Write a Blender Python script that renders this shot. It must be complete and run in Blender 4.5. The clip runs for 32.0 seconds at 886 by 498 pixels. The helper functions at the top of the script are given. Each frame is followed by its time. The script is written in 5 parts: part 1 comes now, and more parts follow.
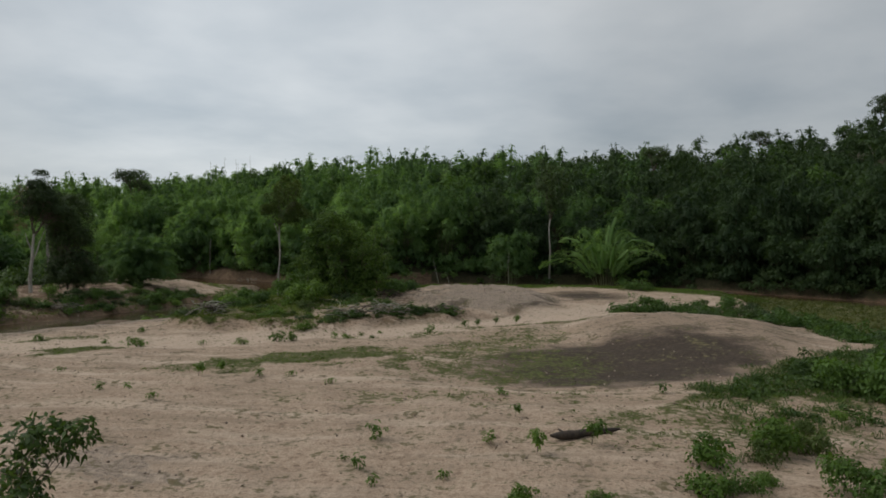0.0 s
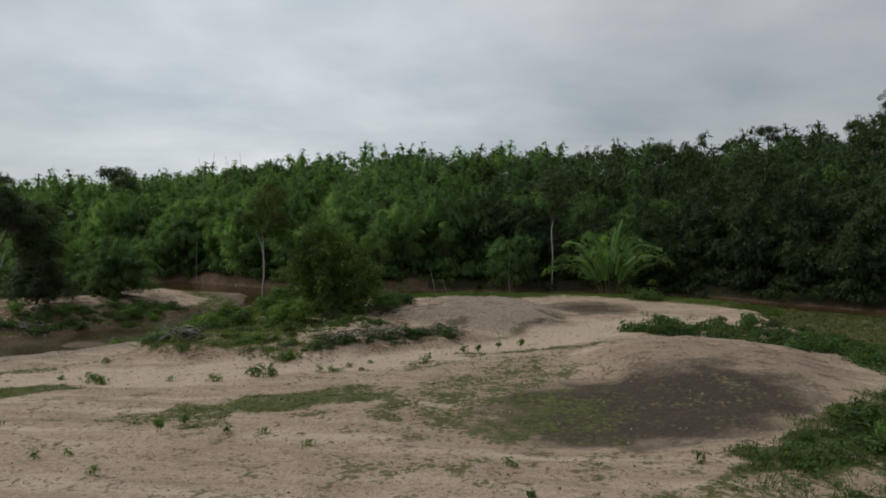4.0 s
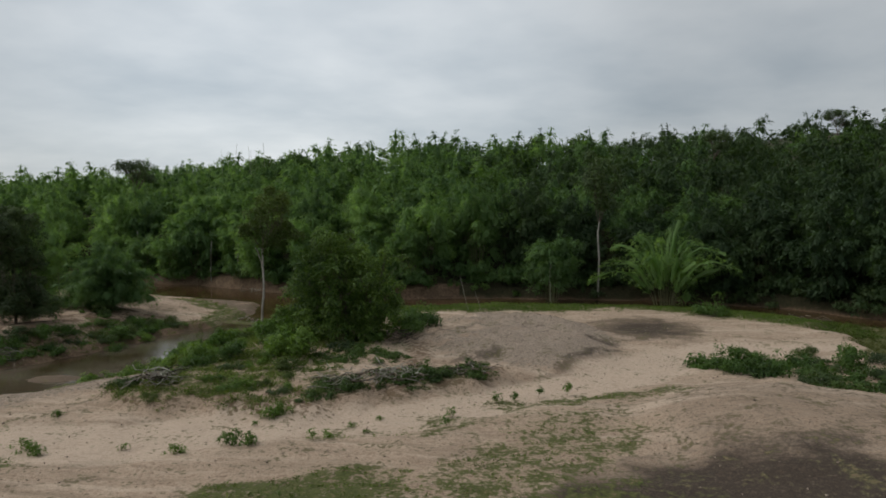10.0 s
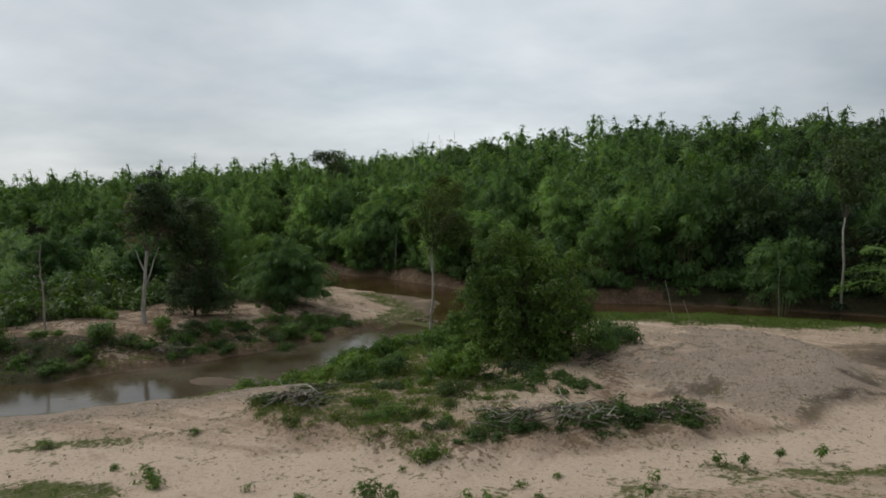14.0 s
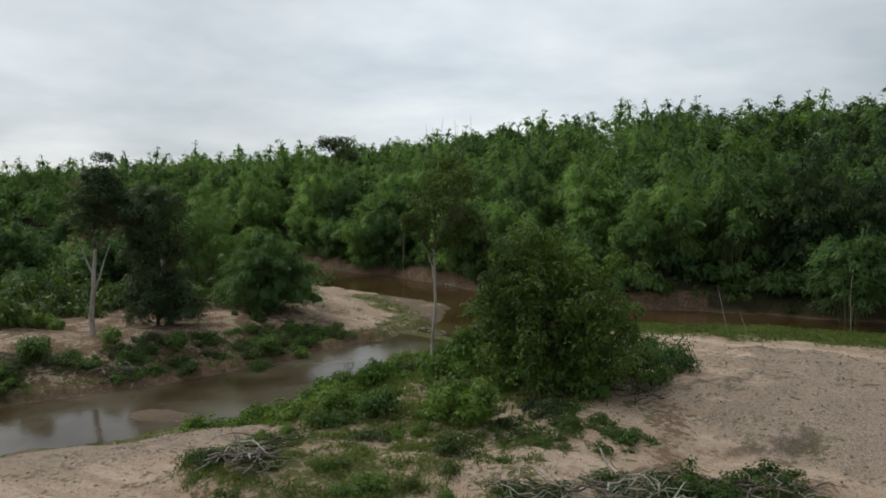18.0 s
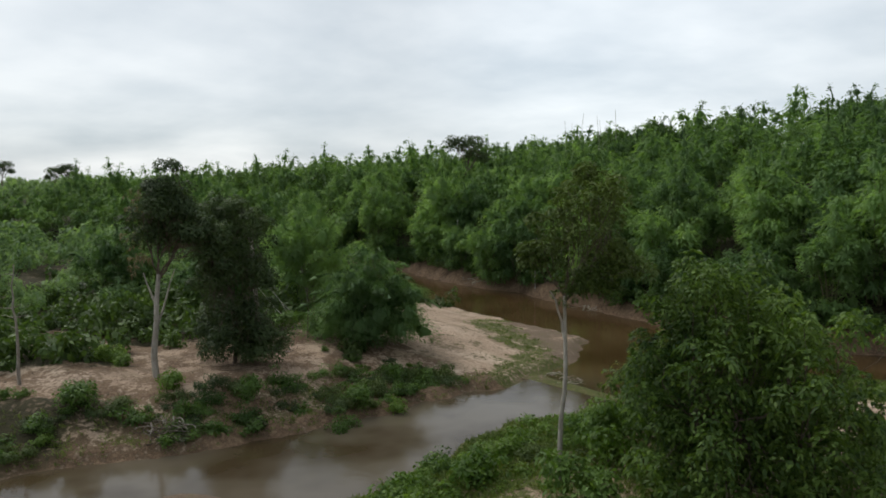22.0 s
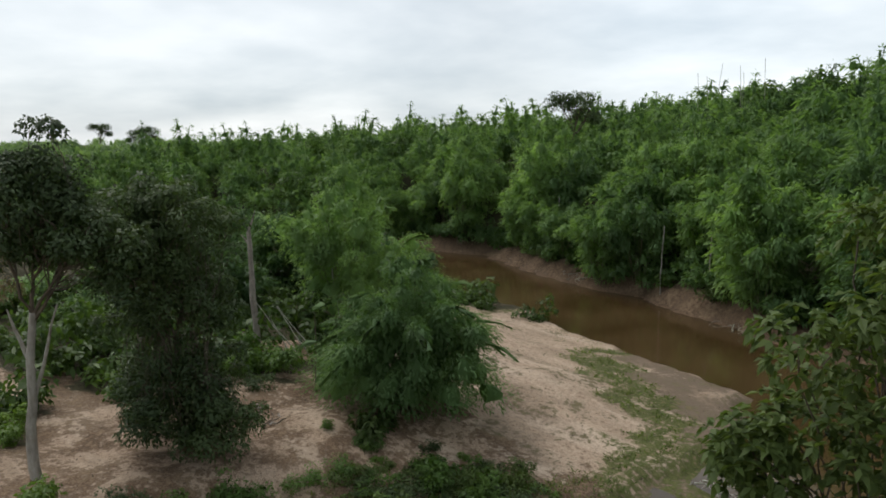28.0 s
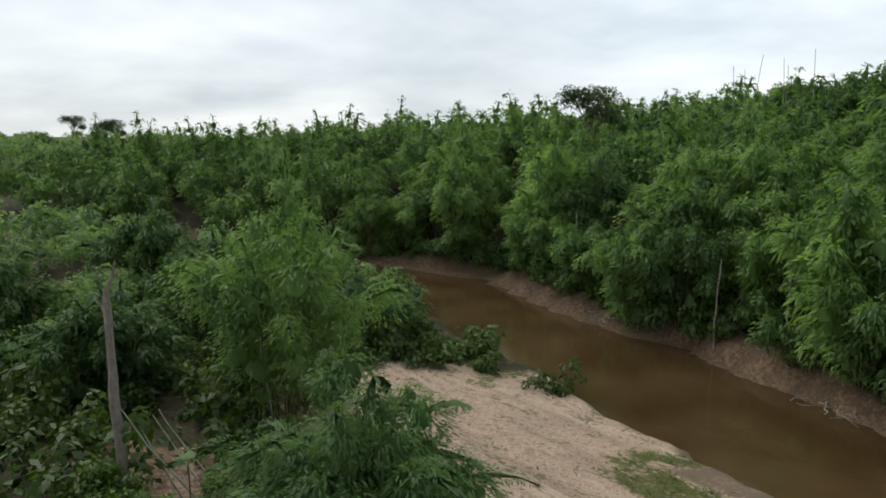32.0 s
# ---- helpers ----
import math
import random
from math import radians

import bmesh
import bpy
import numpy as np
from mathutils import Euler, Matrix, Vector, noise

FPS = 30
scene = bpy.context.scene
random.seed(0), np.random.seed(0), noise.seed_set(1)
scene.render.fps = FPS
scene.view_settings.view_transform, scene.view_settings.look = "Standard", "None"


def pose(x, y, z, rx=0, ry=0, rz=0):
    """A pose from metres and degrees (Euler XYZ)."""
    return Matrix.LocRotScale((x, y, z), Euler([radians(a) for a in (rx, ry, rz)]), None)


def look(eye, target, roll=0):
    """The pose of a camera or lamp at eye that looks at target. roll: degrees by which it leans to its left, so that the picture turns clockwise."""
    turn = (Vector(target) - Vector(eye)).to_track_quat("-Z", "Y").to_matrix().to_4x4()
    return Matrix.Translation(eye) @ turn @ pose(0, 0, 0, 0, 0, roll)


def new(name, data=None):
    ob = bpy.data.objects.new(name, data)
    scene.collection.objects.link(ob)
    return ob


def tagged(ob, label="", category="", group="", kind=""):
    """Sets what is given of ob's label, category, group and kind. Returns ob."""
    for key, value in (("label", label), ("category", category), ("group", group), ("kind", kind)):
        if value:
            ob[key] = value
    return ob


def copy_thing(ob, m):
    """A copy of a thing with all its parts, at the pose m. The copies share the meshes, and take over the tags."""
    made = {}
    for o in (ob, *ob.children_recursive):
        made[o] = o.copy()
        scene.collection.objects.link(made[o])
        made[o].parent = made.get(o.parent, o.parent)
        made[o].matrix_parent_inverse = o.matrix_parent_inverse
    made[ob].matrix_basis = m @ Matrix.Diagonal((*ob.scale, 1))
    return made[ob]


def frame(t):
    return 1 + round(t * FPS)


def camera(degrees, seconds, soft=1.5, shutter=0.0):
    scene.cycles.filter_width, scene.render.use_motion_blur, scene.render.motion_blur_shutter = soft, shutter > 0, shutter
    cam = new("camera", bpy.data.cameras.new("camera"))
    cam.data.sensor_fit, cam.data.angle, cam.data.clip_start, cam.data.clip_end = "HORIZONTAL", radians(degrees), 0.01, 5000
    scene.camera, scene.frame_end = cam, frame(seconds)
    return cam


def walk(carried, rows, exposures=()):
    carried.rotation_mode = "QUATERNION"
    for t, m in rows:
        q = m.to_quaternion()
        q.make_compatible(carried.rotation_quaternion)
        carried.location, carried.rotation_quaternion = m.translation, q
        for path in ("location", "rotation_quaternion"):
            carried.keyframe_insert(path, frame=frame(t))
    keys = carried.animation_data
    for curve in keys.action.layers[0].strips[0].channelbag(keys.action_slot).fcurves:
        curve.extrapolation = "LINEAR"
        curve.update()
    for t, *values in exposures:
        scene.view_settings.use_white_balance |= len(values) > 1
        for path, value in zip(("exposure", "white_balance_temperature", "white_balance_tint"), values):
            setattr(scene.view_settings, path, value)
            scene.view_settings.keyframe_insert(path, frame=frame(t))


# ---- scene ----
cam = camera(63.1, 32.0, soft=1.75)
PATH = [
    (0, (3.638, 8.863, 8.587), (3.416, 10.85, 8.527), 0.1),
    (0.5, (3.59, 9.415, 8.804), (3.37, 11.402, 8.736), 0.0),
    (1, (3.537, 10.014, 9.043), (3.316, 12.001, 8.97), 0.0),
    (1.5, (3.463, 10.675, 9.303), (3.244, 12.661, 9.224), -0.0),
    (2, (3.36, 11.412, 9.576), (3.142, 13.398, 9.494), 0.0),
    (2.5, (3.232, 12.224, 9.855), (3.015, 14.21, 9.77), 0.1),
    (3, (3.101, 13.081, 10.137), (2.885, 15.068, 10.052), -0.0),
    (3.5, (3.008, 13.933, 10.426), (2.793, 15.919, 10.339), 0.1),
    (4, (2.976, 14.746, 10.718), (2.762, 16.733, 10.63), 0.0),
    (4.5, (2.966, 15.561, 11.006), (2.752, 17.548, 10.917), 0.1),
    (6.5, (2.912, 19.076, 12.087), (2.696, 21.06, 11.963), -0.0),
    (7, (2.856, 20.035, 12.308), (2.64, 22.019, 12.183), -0.0),
    (7.5, (2.784, 21.019, 12.508), (2.568, 23.004, 12.386), -0.0),
    (8, (2.698, 22.021, 12.651), (2.482, 24.006, 12.532), -0.0),
    (8.5, (2.606, 23.038, 12.731), (2.391, 25.022, 12.611), -0.0),
    (9, (2.519, 24.064, 12.771), (2.298, 26.048, 12.651), -0.1),
    (9.5, (2.442, 25.107, 12.795), (2.199, 27.088, 12.671), -0.1),
    (10, (2.363, 26.187, 12.815), (2.047, 28.157, 12.685), -0.2),
    (10.5, (2.261, 27.323, 12.834), (1.866, 29.279, 12.697), -0.3),
    (11, (2.125, 28.505, 12.854), (1.654, 30.443, 12.71), -0.3),
    (11.5, (1.958, 29.708, 12.876), (1.41, 31.626, 12.729), -0.4),
    (12, (1.757, 30.92, 12.903), (1.135, 32.815, 12.754), -0.4),
    (12.5, (1.516, 32.143, 12.933), (0.821, 34.012, 12.783), -0.3),
    (13, (1.229, 33.38, 12.962), (0.478, 35.227, 12.809), -0.2),
    (13.5, (0.897, 34.627, 12.988), (0.104, 36.456, 12.832), -0.2),
    (14, (0.528, 35.876, 13.006), (-0.302, 37.689, 12.848), -0.1),
    (14.5, (0.136, 37.132, 13.001), (-0.735, 38.926, 12.843), -0.1),
    (16.5, (-1.637, 42.278, 12.693), (-2.514, 44.067, 12.518), 0.0),
    (17, (-2.209, 43.691, 12.681), (-3.086, 45.48, 12.503), 0.0),
    (17.5, (-2.842, 45.139, 12.701), (-3.718, 46.928, 12.52), 0.0),
    (18, (-3.504, 46.582, 12.763), (-4.379, 48.371, 12.58), 0.1),
    (18.5, (-4.154, 48.015, 12.852), (-5.029, 49.805, 12.668), 0.1),
    (19, (-4.788, 49.452, 12.954), (-5.662, 51.241, 12.769), 0.1),
    (19.5, (-5.421, 50.897, 13.056), (-6.295, 52.686, 12.872), -0.0),
    (20, (-6.077, 52.345, 13.156), (-6.95, 54.135, 12.972), -0.0),
    (20.5, (-6.762, 53.79, 13.258), (-7.633, 55.581, 13.075), 0.0),
    (21, (-7.473, 55.243, 13.363), (-8.422, 56.994, 13.179), -0.2),
    (21.5, (-8.218, 56.727, 13.454), (-9.31, 58.393, 13.271), -0.1),
    (22, (-9.002, 58.247, 13.512), (-10.203, 59.835, 13.326), -0.2),
    (22.5, (-9.823, 59.784, 13.533), (-11.092, 61.317, 13.342), -0.1),
    (23, (-10.679, 61.309, 13.535), (-11.967, 62.827, 13.341), 0.0),
    (23.5, (-11.578, 62.801, 13.539), (-12.866, 64.319, 13.341), 0.2),
    (24, (-12.523, 64.258, 13.551), (-13.809, 65.776, 13.352), 0.2),
    (24.5, (-13.483, 65.703, 13.577), (-14.767, 67.22, 13.354), 0.3),
    (26.5, (-17.306, 71.425, 13.839), (-18.633, 72.897, 13.568), 0.1),
    (27, (-18.41, 72.874, 13.875), (-19.802, 74.284, 13.602), 0.1),
    (27.5, (-19.589, 74.33, 13.905), (-21.004, 75.715, 13.627), 0.1),
    (28, (-20.846, 75.81, 13.971), (-22.259, 77.196, 13.685), 0.0),
    (28.5, (-22.155, 77.336, 14.082), (-23.566, 78.723, 13.789), 0.1),
    (29, (-23.503, 78.927, 14.217), (-24.915, 80.312, 13.918), -0.0),
    (29.5, (-24.901, 80.569, 14.336), (-26.311, 81.954, 14.034), -0.1),
    (30, (-26.353, 82.198, 14.412), (-27.765, 83.582, 14.11), 0.0),
    (30.5, (-27.844, 83.736, 14.447), (-29.255, 85.121, 14.146), 0.2),
    (31, (-29.332, 85.143, 14.466), (-30.742, 86.529, 14.167), 0.4),
    (31.5, (-30.781, 86.432, 14.487), (-32.189, 87.822, 14.192), 0.6),
    (32, (-32.174, 87.66, 14.507), (-33.579, 89.053, 14.213), 0.8),
]
walk(cam, [(t, look(eye, target, roll)) for t, eye, target, roll in PATH],
     exposures=[(0, -0.2), (8, -0.14), (16, 0.06), (24, 0.36), (32, 0.42)])

# ---------------------------------------------------------------- daylight
SUN_EL, SUN_AZ = 48.0, 85.0          # degrees; azimuth to the left of +y
world = bpy.data.worlds.new("overcast")
scene.world = world
world.use_nodes = True


def overcast_sky():
    nt = world.node_tree
    nt.nodes.clear()
    N, L = nt.nodes.new, nt.links.new
    out, bg = N("ShaderNodeOutputWorld"), N("ShaderNodeBackground")
    sky = N("ShaderNodeTexSky")
    sky.sky_type, sky.sun_disc = "NISHITA", False
    sky.sun_elevation, sky.sun_rotation = radians(SUN_EL), radians(-SUN_AZ)
    gain = N("ShaderNodeVectorMath"); gain.operation = "SCALE"; gain.inputs["Scale"].default_value = 0.09
    L(sky.outputs[0], gain.inputs[0])
    co, sep = N("ShaderNodeTexCoord"), N("ShaderNodeSeparateXYZ")
    L(co.outputs["Generated"], sep.inputs[0])
    # cloud deck: directions projected on a flat layer overhead
    up = N("ShaderNodeMath"); up.operation = "MAXIMUM"; up.inputs[1].default_value = 0.0
    L(sep.outputs[2], up.inputs[0])
    lift = N("ShaderNodeMath"); lift.operation = "ADD"; lift.inputs[1].default_value = 0.22
    L(up.outputs[0], lift.inputs[0])
    div = N("ShaderNodeVectorMath"); div.operation = "DIVIDE"
    comb = N("ShaderNodeCombineXYZ")
    for i in range(3):
        L(lift.outputs[0], comb.inputs[i])
    L(co.outputs["Generated"], div.inputs[0]); L(comb.outputs[0], div.inputs[1])
    big, fine = N("ShaderNodeTexNoise"), N("ShaderNodeTexNoise")
    big.inputs["Scale"].default_value, big.inputs["Detail"].default_value, big.inputs["Roughness"].default_value = 0.75, 5, 0.5
    fine.inputs["Scale"].default_value, fine.inputs["Detail"].default_value = 2.3, 6
    big.inputs["Distortion"].default_value = 0.4
    L(div.outputs[0], big.inputs["Vector"]); L(div.outputs[0], fine.inputs["Vector"])
    mix = N("ShaderNodeMix"); mix.inputs[0].default_value = 0.36
    L(big.outputs[0], mix.inputs[2]); L(fine.outputs[0], mix.inputs[3])
    ramp = N("ShaderNodeValToRGB")
    ramp.color_ramp.elements[0].position, ramp.color_ramp.elements[0].color = 0.34, (0.455, 0.515, 0.565, 1)
    ramp.color_ramp.elements[1].position, ramp.color_ramp.elements[1].color = 0.64, (0.76, 0.795, 0.815, 1)
    L(mix.outputs[0], ramp.inputs[0])
    both = N("ShaderNodeMix"); both.data_type = "RGBA"; both.inputs[0].default_value = 0.88
    L(gain.outputs[0], both.inputs[6]); L(ramp.outputs[0], both.inputs[7])
    # the cloud is thinner towards the hidden sun and thicker away from it
    dot = N("ShaderNodeVectorMath"); dot.operation = "DOT_PRODUCT"
    dot.inputs[1].default_value = (-math.sin(radians(70)), math.cos(radians(70)), 0.15)
    L(co.outputs["Generated"], dot.inputs[0])
    thin = N("ShaderNodeMapRange")
    thin.inputs["From Min"].default_value, thin.inputs["From Max"].default_value = -0.7, 1.0
    thin.inputs["To Min"].default_value, thin.inputs["To Max"].default_value = 0.63, 0.97
    L(dot.outputs["Value"], thin.inputs["Value"])
    # one thinner place in the deck, low in the north
    spot = N("ShaderNodeVectorMath"); spot.operation = "DOT_PRODUCT"
    spot.inputs[1].default_value = (-0.28, 0.945, 0.17)
    L(co.outputs["Generated"], spot.inputs[0])
    open_ = N("ShaderNodeMapRange"); open_.interpolation_type = "SMOOTHSTEP"
    open_.inputs["From Min"].default_value, open_.inputs["From Max"].default_value = 0.90, 1.0
    open_.inputs["To Min"].default_value, open_.inputs["To Max"].default_value = 1.0, 1.24
    L(spot.outputs["Value"], open_.inputs["Value"])
    gap = N("ShaderNodeMath"); gap.operation = "MULTIPLY"
    L(thin.outputs[0], gap.inputs[0]); L(open_.outputs[0], gap.inputs[1])
    lit = N("ShaderNodeVectorMath"); lit.operation = "SCALE"
    L(both.outputs[2], lit.inputs[0]); L(gap.outputs[0], lit.inputs["Scale"])
    L(lit.outputs[0], bg.inputs[0])
    bg.inputs[1].default_value = 1.0
    L(bg.outputs[0], out.inputs[0])


overcast_sky()
sun = new("sun", bpy.data.lights.new("sun", "SUN"))
sun.data.energy, sun.data.angle, sun.data.color = 1.42, radians(40), (1.0, 0.96, 0.9)
_az, _el = radians(SUN_AZ), radians(SUN_EL)
sun.matrix_world = look((-math.sin(_az) * math.cos(_el) * 50, math.cos(_az) * math.cos(_el) * 50, math.sin(_el) * 50), (0, 0, 0))


# ---------------------------------------------------------------- materials
def material(name):
    m = bpy.data.materials.new(name)
    m.use_nodes = True
    nt = m.node_tree
    return m, nt, nt.nodes["Principled BSDF"], nt.nodes["Material Output"]


def noise_node(nt, scale, detail=4.0, rough=0.55, vector=None):
    n = nt.nodes.new("ShaderNodeTexNoise")
    n.inputs["Scale"].default_value, n.inputs["Detail"].default_value, n.inputs["Roughness"].default_value = scale, detail, rough
    if vector is not None:
        nt.links.new(vector, n.inputs["Vector"])
    return n.outputs[0]


def ramp_node(nt, fac, stops):
    r = nt.nodes.new("ShaderNodeValToRGB")
    while len(r.color_ramp.elements) < len(stops):
        r.color_ramp.elements.new(0.5)
    for e, (p, c) in zip(r.color_ramp.elements, stops):
        e.position, e.color = p, (*c, 1)
    nt.links.new(fac, r.inputs[0])
    return r.outputs[0]


def mix_node(nt, fac, a, b):
    m = nt.nodes.new("ShaderNodeMix")
    m.data_type = "RGBA"
    for sock, v in ((m.inputs[0], fac), (m.inputs[6], a), (m.inputs[7], b)):
        if isinstance(v, bpy.types.NodeSocket):
            nt.links.new(v, sock)
        else:
            sock.default_value = v if isinstance(v, float) else (*v, 1)
    return m.outputs[2]


def math_node(nt, op, a, b=0.0, c=0.0, clamp=False):
    m = nt.nodes.new("ShaderNodeMath")
    m.operation, m.use_clamp = op, clamp
    for sock, v in zip(m.inputs, (a, b, c)):
        if isinstance(v, bpy.types.NodeSocket):
            nt.links.new(v, sock)
        else:
            sock.default_value = v
    return m.outputs[0]


def object_coords(nt):
    return nt.nodes.new("ShaderNodeTexCoord").outputs["Object"]


def bump_node(nt, height, strength, distance, bsdf):
    b = nt.nodes.new("ShaderNodeBump")
    b.inputs["Strength"].default_value, b.inputs["Distance"].default_value = strength, distance
    nt.links.new(height, b.inputs["Height"])
    nt.links.new(b.outputs[0], bsdf.inputs["Normal"])


def foliage(name, dark, light, gloss=0.45, through_light=0.3, per_object=0.5, per_leaf=None):
    """Leaves: each leaf and each plant has a shade of its own; light passes through the blade."""
    m, nt, bsdf, out = material(name)
    geo, info = nt.nodes.new("ShaderNodeNewGeometry"), nt.nodes.new("ShaderNodeObjectInfo")
    f = math_node(nt, "MULTIPLY", geo.outputs["Random Per Island"], 1 - per_object if per_leaf is None else per_leaf)
    f = math_node(nt, "MULTIPLY_ADD", info.outputs["Random"], per_object, f)
    if per_leaf is not None:
        f = math_node(nt, "ADD", f, (1 - per_object - per_leaf) / 2)
    patch = noise_node(nt, 0.16, 3.0, 0.6, vector=geo.outputs["Position"])
    f = math_node(nt, "ADD", f, math_node(nt, "MULTIPLY_ADD", patch, 1.8, -0.9), clamp=True)
    col = ramp_node(nt, f, ((0.0, dark), (0.55, [(a + b) / 2 for a, b in zip(dark, light)]), (1.0, light)))
    nt.links.new(col, bsdf.inputs["Base Color"])
    bsdf.inputs["Roughness"].default_value = gloss
    bsdf.inputs["Specular IOR Level"].default_value = 0.22
    tr, add = nt.nodes.new("ShaderNodeBsdfTranslucent"), nt.nodes.new("ShaderNodeMixShader")
    warm = nt.nodes.new("ShaderNodeMix"); warm.data_type = "RGBA"; warm.blend_type = "MULTIPLY"; warm.inputs[0].default_value = 1.0
    nt.links.new(col, warm.inputs[6]); warm.inputs[7].default_value = (1.5, 1.6, 0.7, 1)
    nt.links.new(warm.outputs[2], tr.inputs[0])
    add.inputs[0].default_value = through_light
    nt.links.new(bsdf.outputs[0], add.inputs[1]); nt.links.new(tr.outputs[0], add.inputs[2])
    nt.links.new(add.outputs[0], out.inputs[0])
    return m


def bark(name, a, b, scale=3.0, rough=0.85):
    m, nt, bsdf, out = material(name)
    mp = nt.nodes.new("ShaderNodeMapping")
    mp.inputs["Scale"].default_value = (1, 1, 0.35)
    nt.links.new(object_coords(nt), mp.inputs[0])
    n1, n2 = noise_node(nt, scale, 6.0, 0.65, mp.outputs[0]), noise_node(nt, scale * 5, 4.0, 0.6, mp.outputs[0])
    f = math_node(nt, "MULTIPLY_ADD", n2, 0.4, math_node(nt, "MULTIPLY", n1, 0.6))
    nt.links.new(ramp_node(nt, f, ((0.35, a), (0.62, b))), bsdf.inputs["Base Color"])
    bsdf.inputs["Roughness"].default_value = rough
    bump_node(nt, n2, 0.5, 0.03, bsdf)
    return m


# blue is raised in this green to stand for haze
M_BAMBOO = foliage("bamboo_leaf", (0.055, 0.110, 0.043), (0.162, 0.268, 0.092), 0.55, 0.38, 0.45, 0.14)
# lighter bamboo leaf for the west; haze is put into its colour
M_LIGHT = foliage("lightened_bamboo_leaf", (0.100, 0.180, 0.064), (0.255, 0.390, 0.132), 0.55, 0.44, 0.45, 0.14)
# the bamboo leaf darkened; the east side's dimness is put into its colour
M_SHADED = foliage("shaded_bamboo_leaf", (0.024, 0.048, 0.021), (0.074, 0.121, 0.045), 0.55, 0.28, 0.45, 0.14)
M_BROAD = foliage("broad_leaf", (0.040, 0.082, 0.023), (0.128, 0.214, 0.052), 0.5, 0.35)
M_CANOPY = foliage("canopy_leaf", (0.030, 0.066, 0.018), (0.160, 0.246, 0.052), 0.5, 0.35, 0.0, 0.7)
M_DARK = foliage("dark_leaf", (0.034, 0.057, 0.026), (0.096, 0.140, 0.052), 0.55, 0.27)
M_BRIGHT = foliage("bright_leaf", (0.056, 0.114, 0.020), (0.153, 0.238, 0.047), 0.48, 0.35)
M_DARKGREEN = foliage("scrub_leaf", (0.034, 0.065, 0.020), (0.102, 0.163, 0.040), 0.5, 0.32, 0.0, 0.6)
M_OLIVE = foliage("olive_leaf", (0.045, 0.075, 0.020), (0.120, 0.165, 0.045), 0.55, 0.28)
# woods green made paler and bluer: distance haze put into the leaf colour
M_HAZED_WOOD = foliage("hazed_wood_leaf", (0.100, 0.170, 0.084), (0.240, 0.345, 0.165), 0.6, 0.45, 0.3, 0.3)
M_STRIP = foliage("fresh_grass_blade", (0.060, 0.102, 0.018), (0.145, 0.215, 0.042), 0.6, 0.35, 0.1)
M_LITTER = foliage("plant_litter", (0.035, 0.028, 0.018), (0.16, 0.12, 0.075), 0.8, 0.1, 0.0)
M_GRASS = foliage("grass_blade", (0.060, 0.098, 0.020), (0.172, 0.215, 0.052), 0.6, 0.3, 0.1)
M_MARSH = foliage("marsh_blade", (0.044, 0.062, 0.012), (0.125, 0.130, 0.030), 0.6, 0.3, 0.1)
M_DRY = foliage("dry_leaf", (0.10, 0.075, 0.045), (0.25, 0.20, 0.12), 0.7, 0.2)
M_PALE = bark("pale_bark", (0.19, 0.17, 0.14), (0.44, 0.41, 0.36), 1.6)
M_BARK = bark("brown_bark", (0.055, 0.042, 0.030), (0.16, 0.125, 0.09), 3.0)
M_DEAD = bark("dead_wood", (0.13, 0.11, 0.09), (0.36, 0.32, 0.27), 4.0)
M_LOG = bark("charred_log", (0.018, 0.014, 0.011), (0.075, 0.055, 0.04), 4.0)
M_CULM = bark("bamboo_culm", (0.075, 0.085, 0.035), (0.20, 0.19, 0.09), 2.0, 0.5)
M_POLE = bark("grey_culm", (0.20, 0.20, 0.15), (0.42, 0.41, 0.33), 2.0, 0.6)


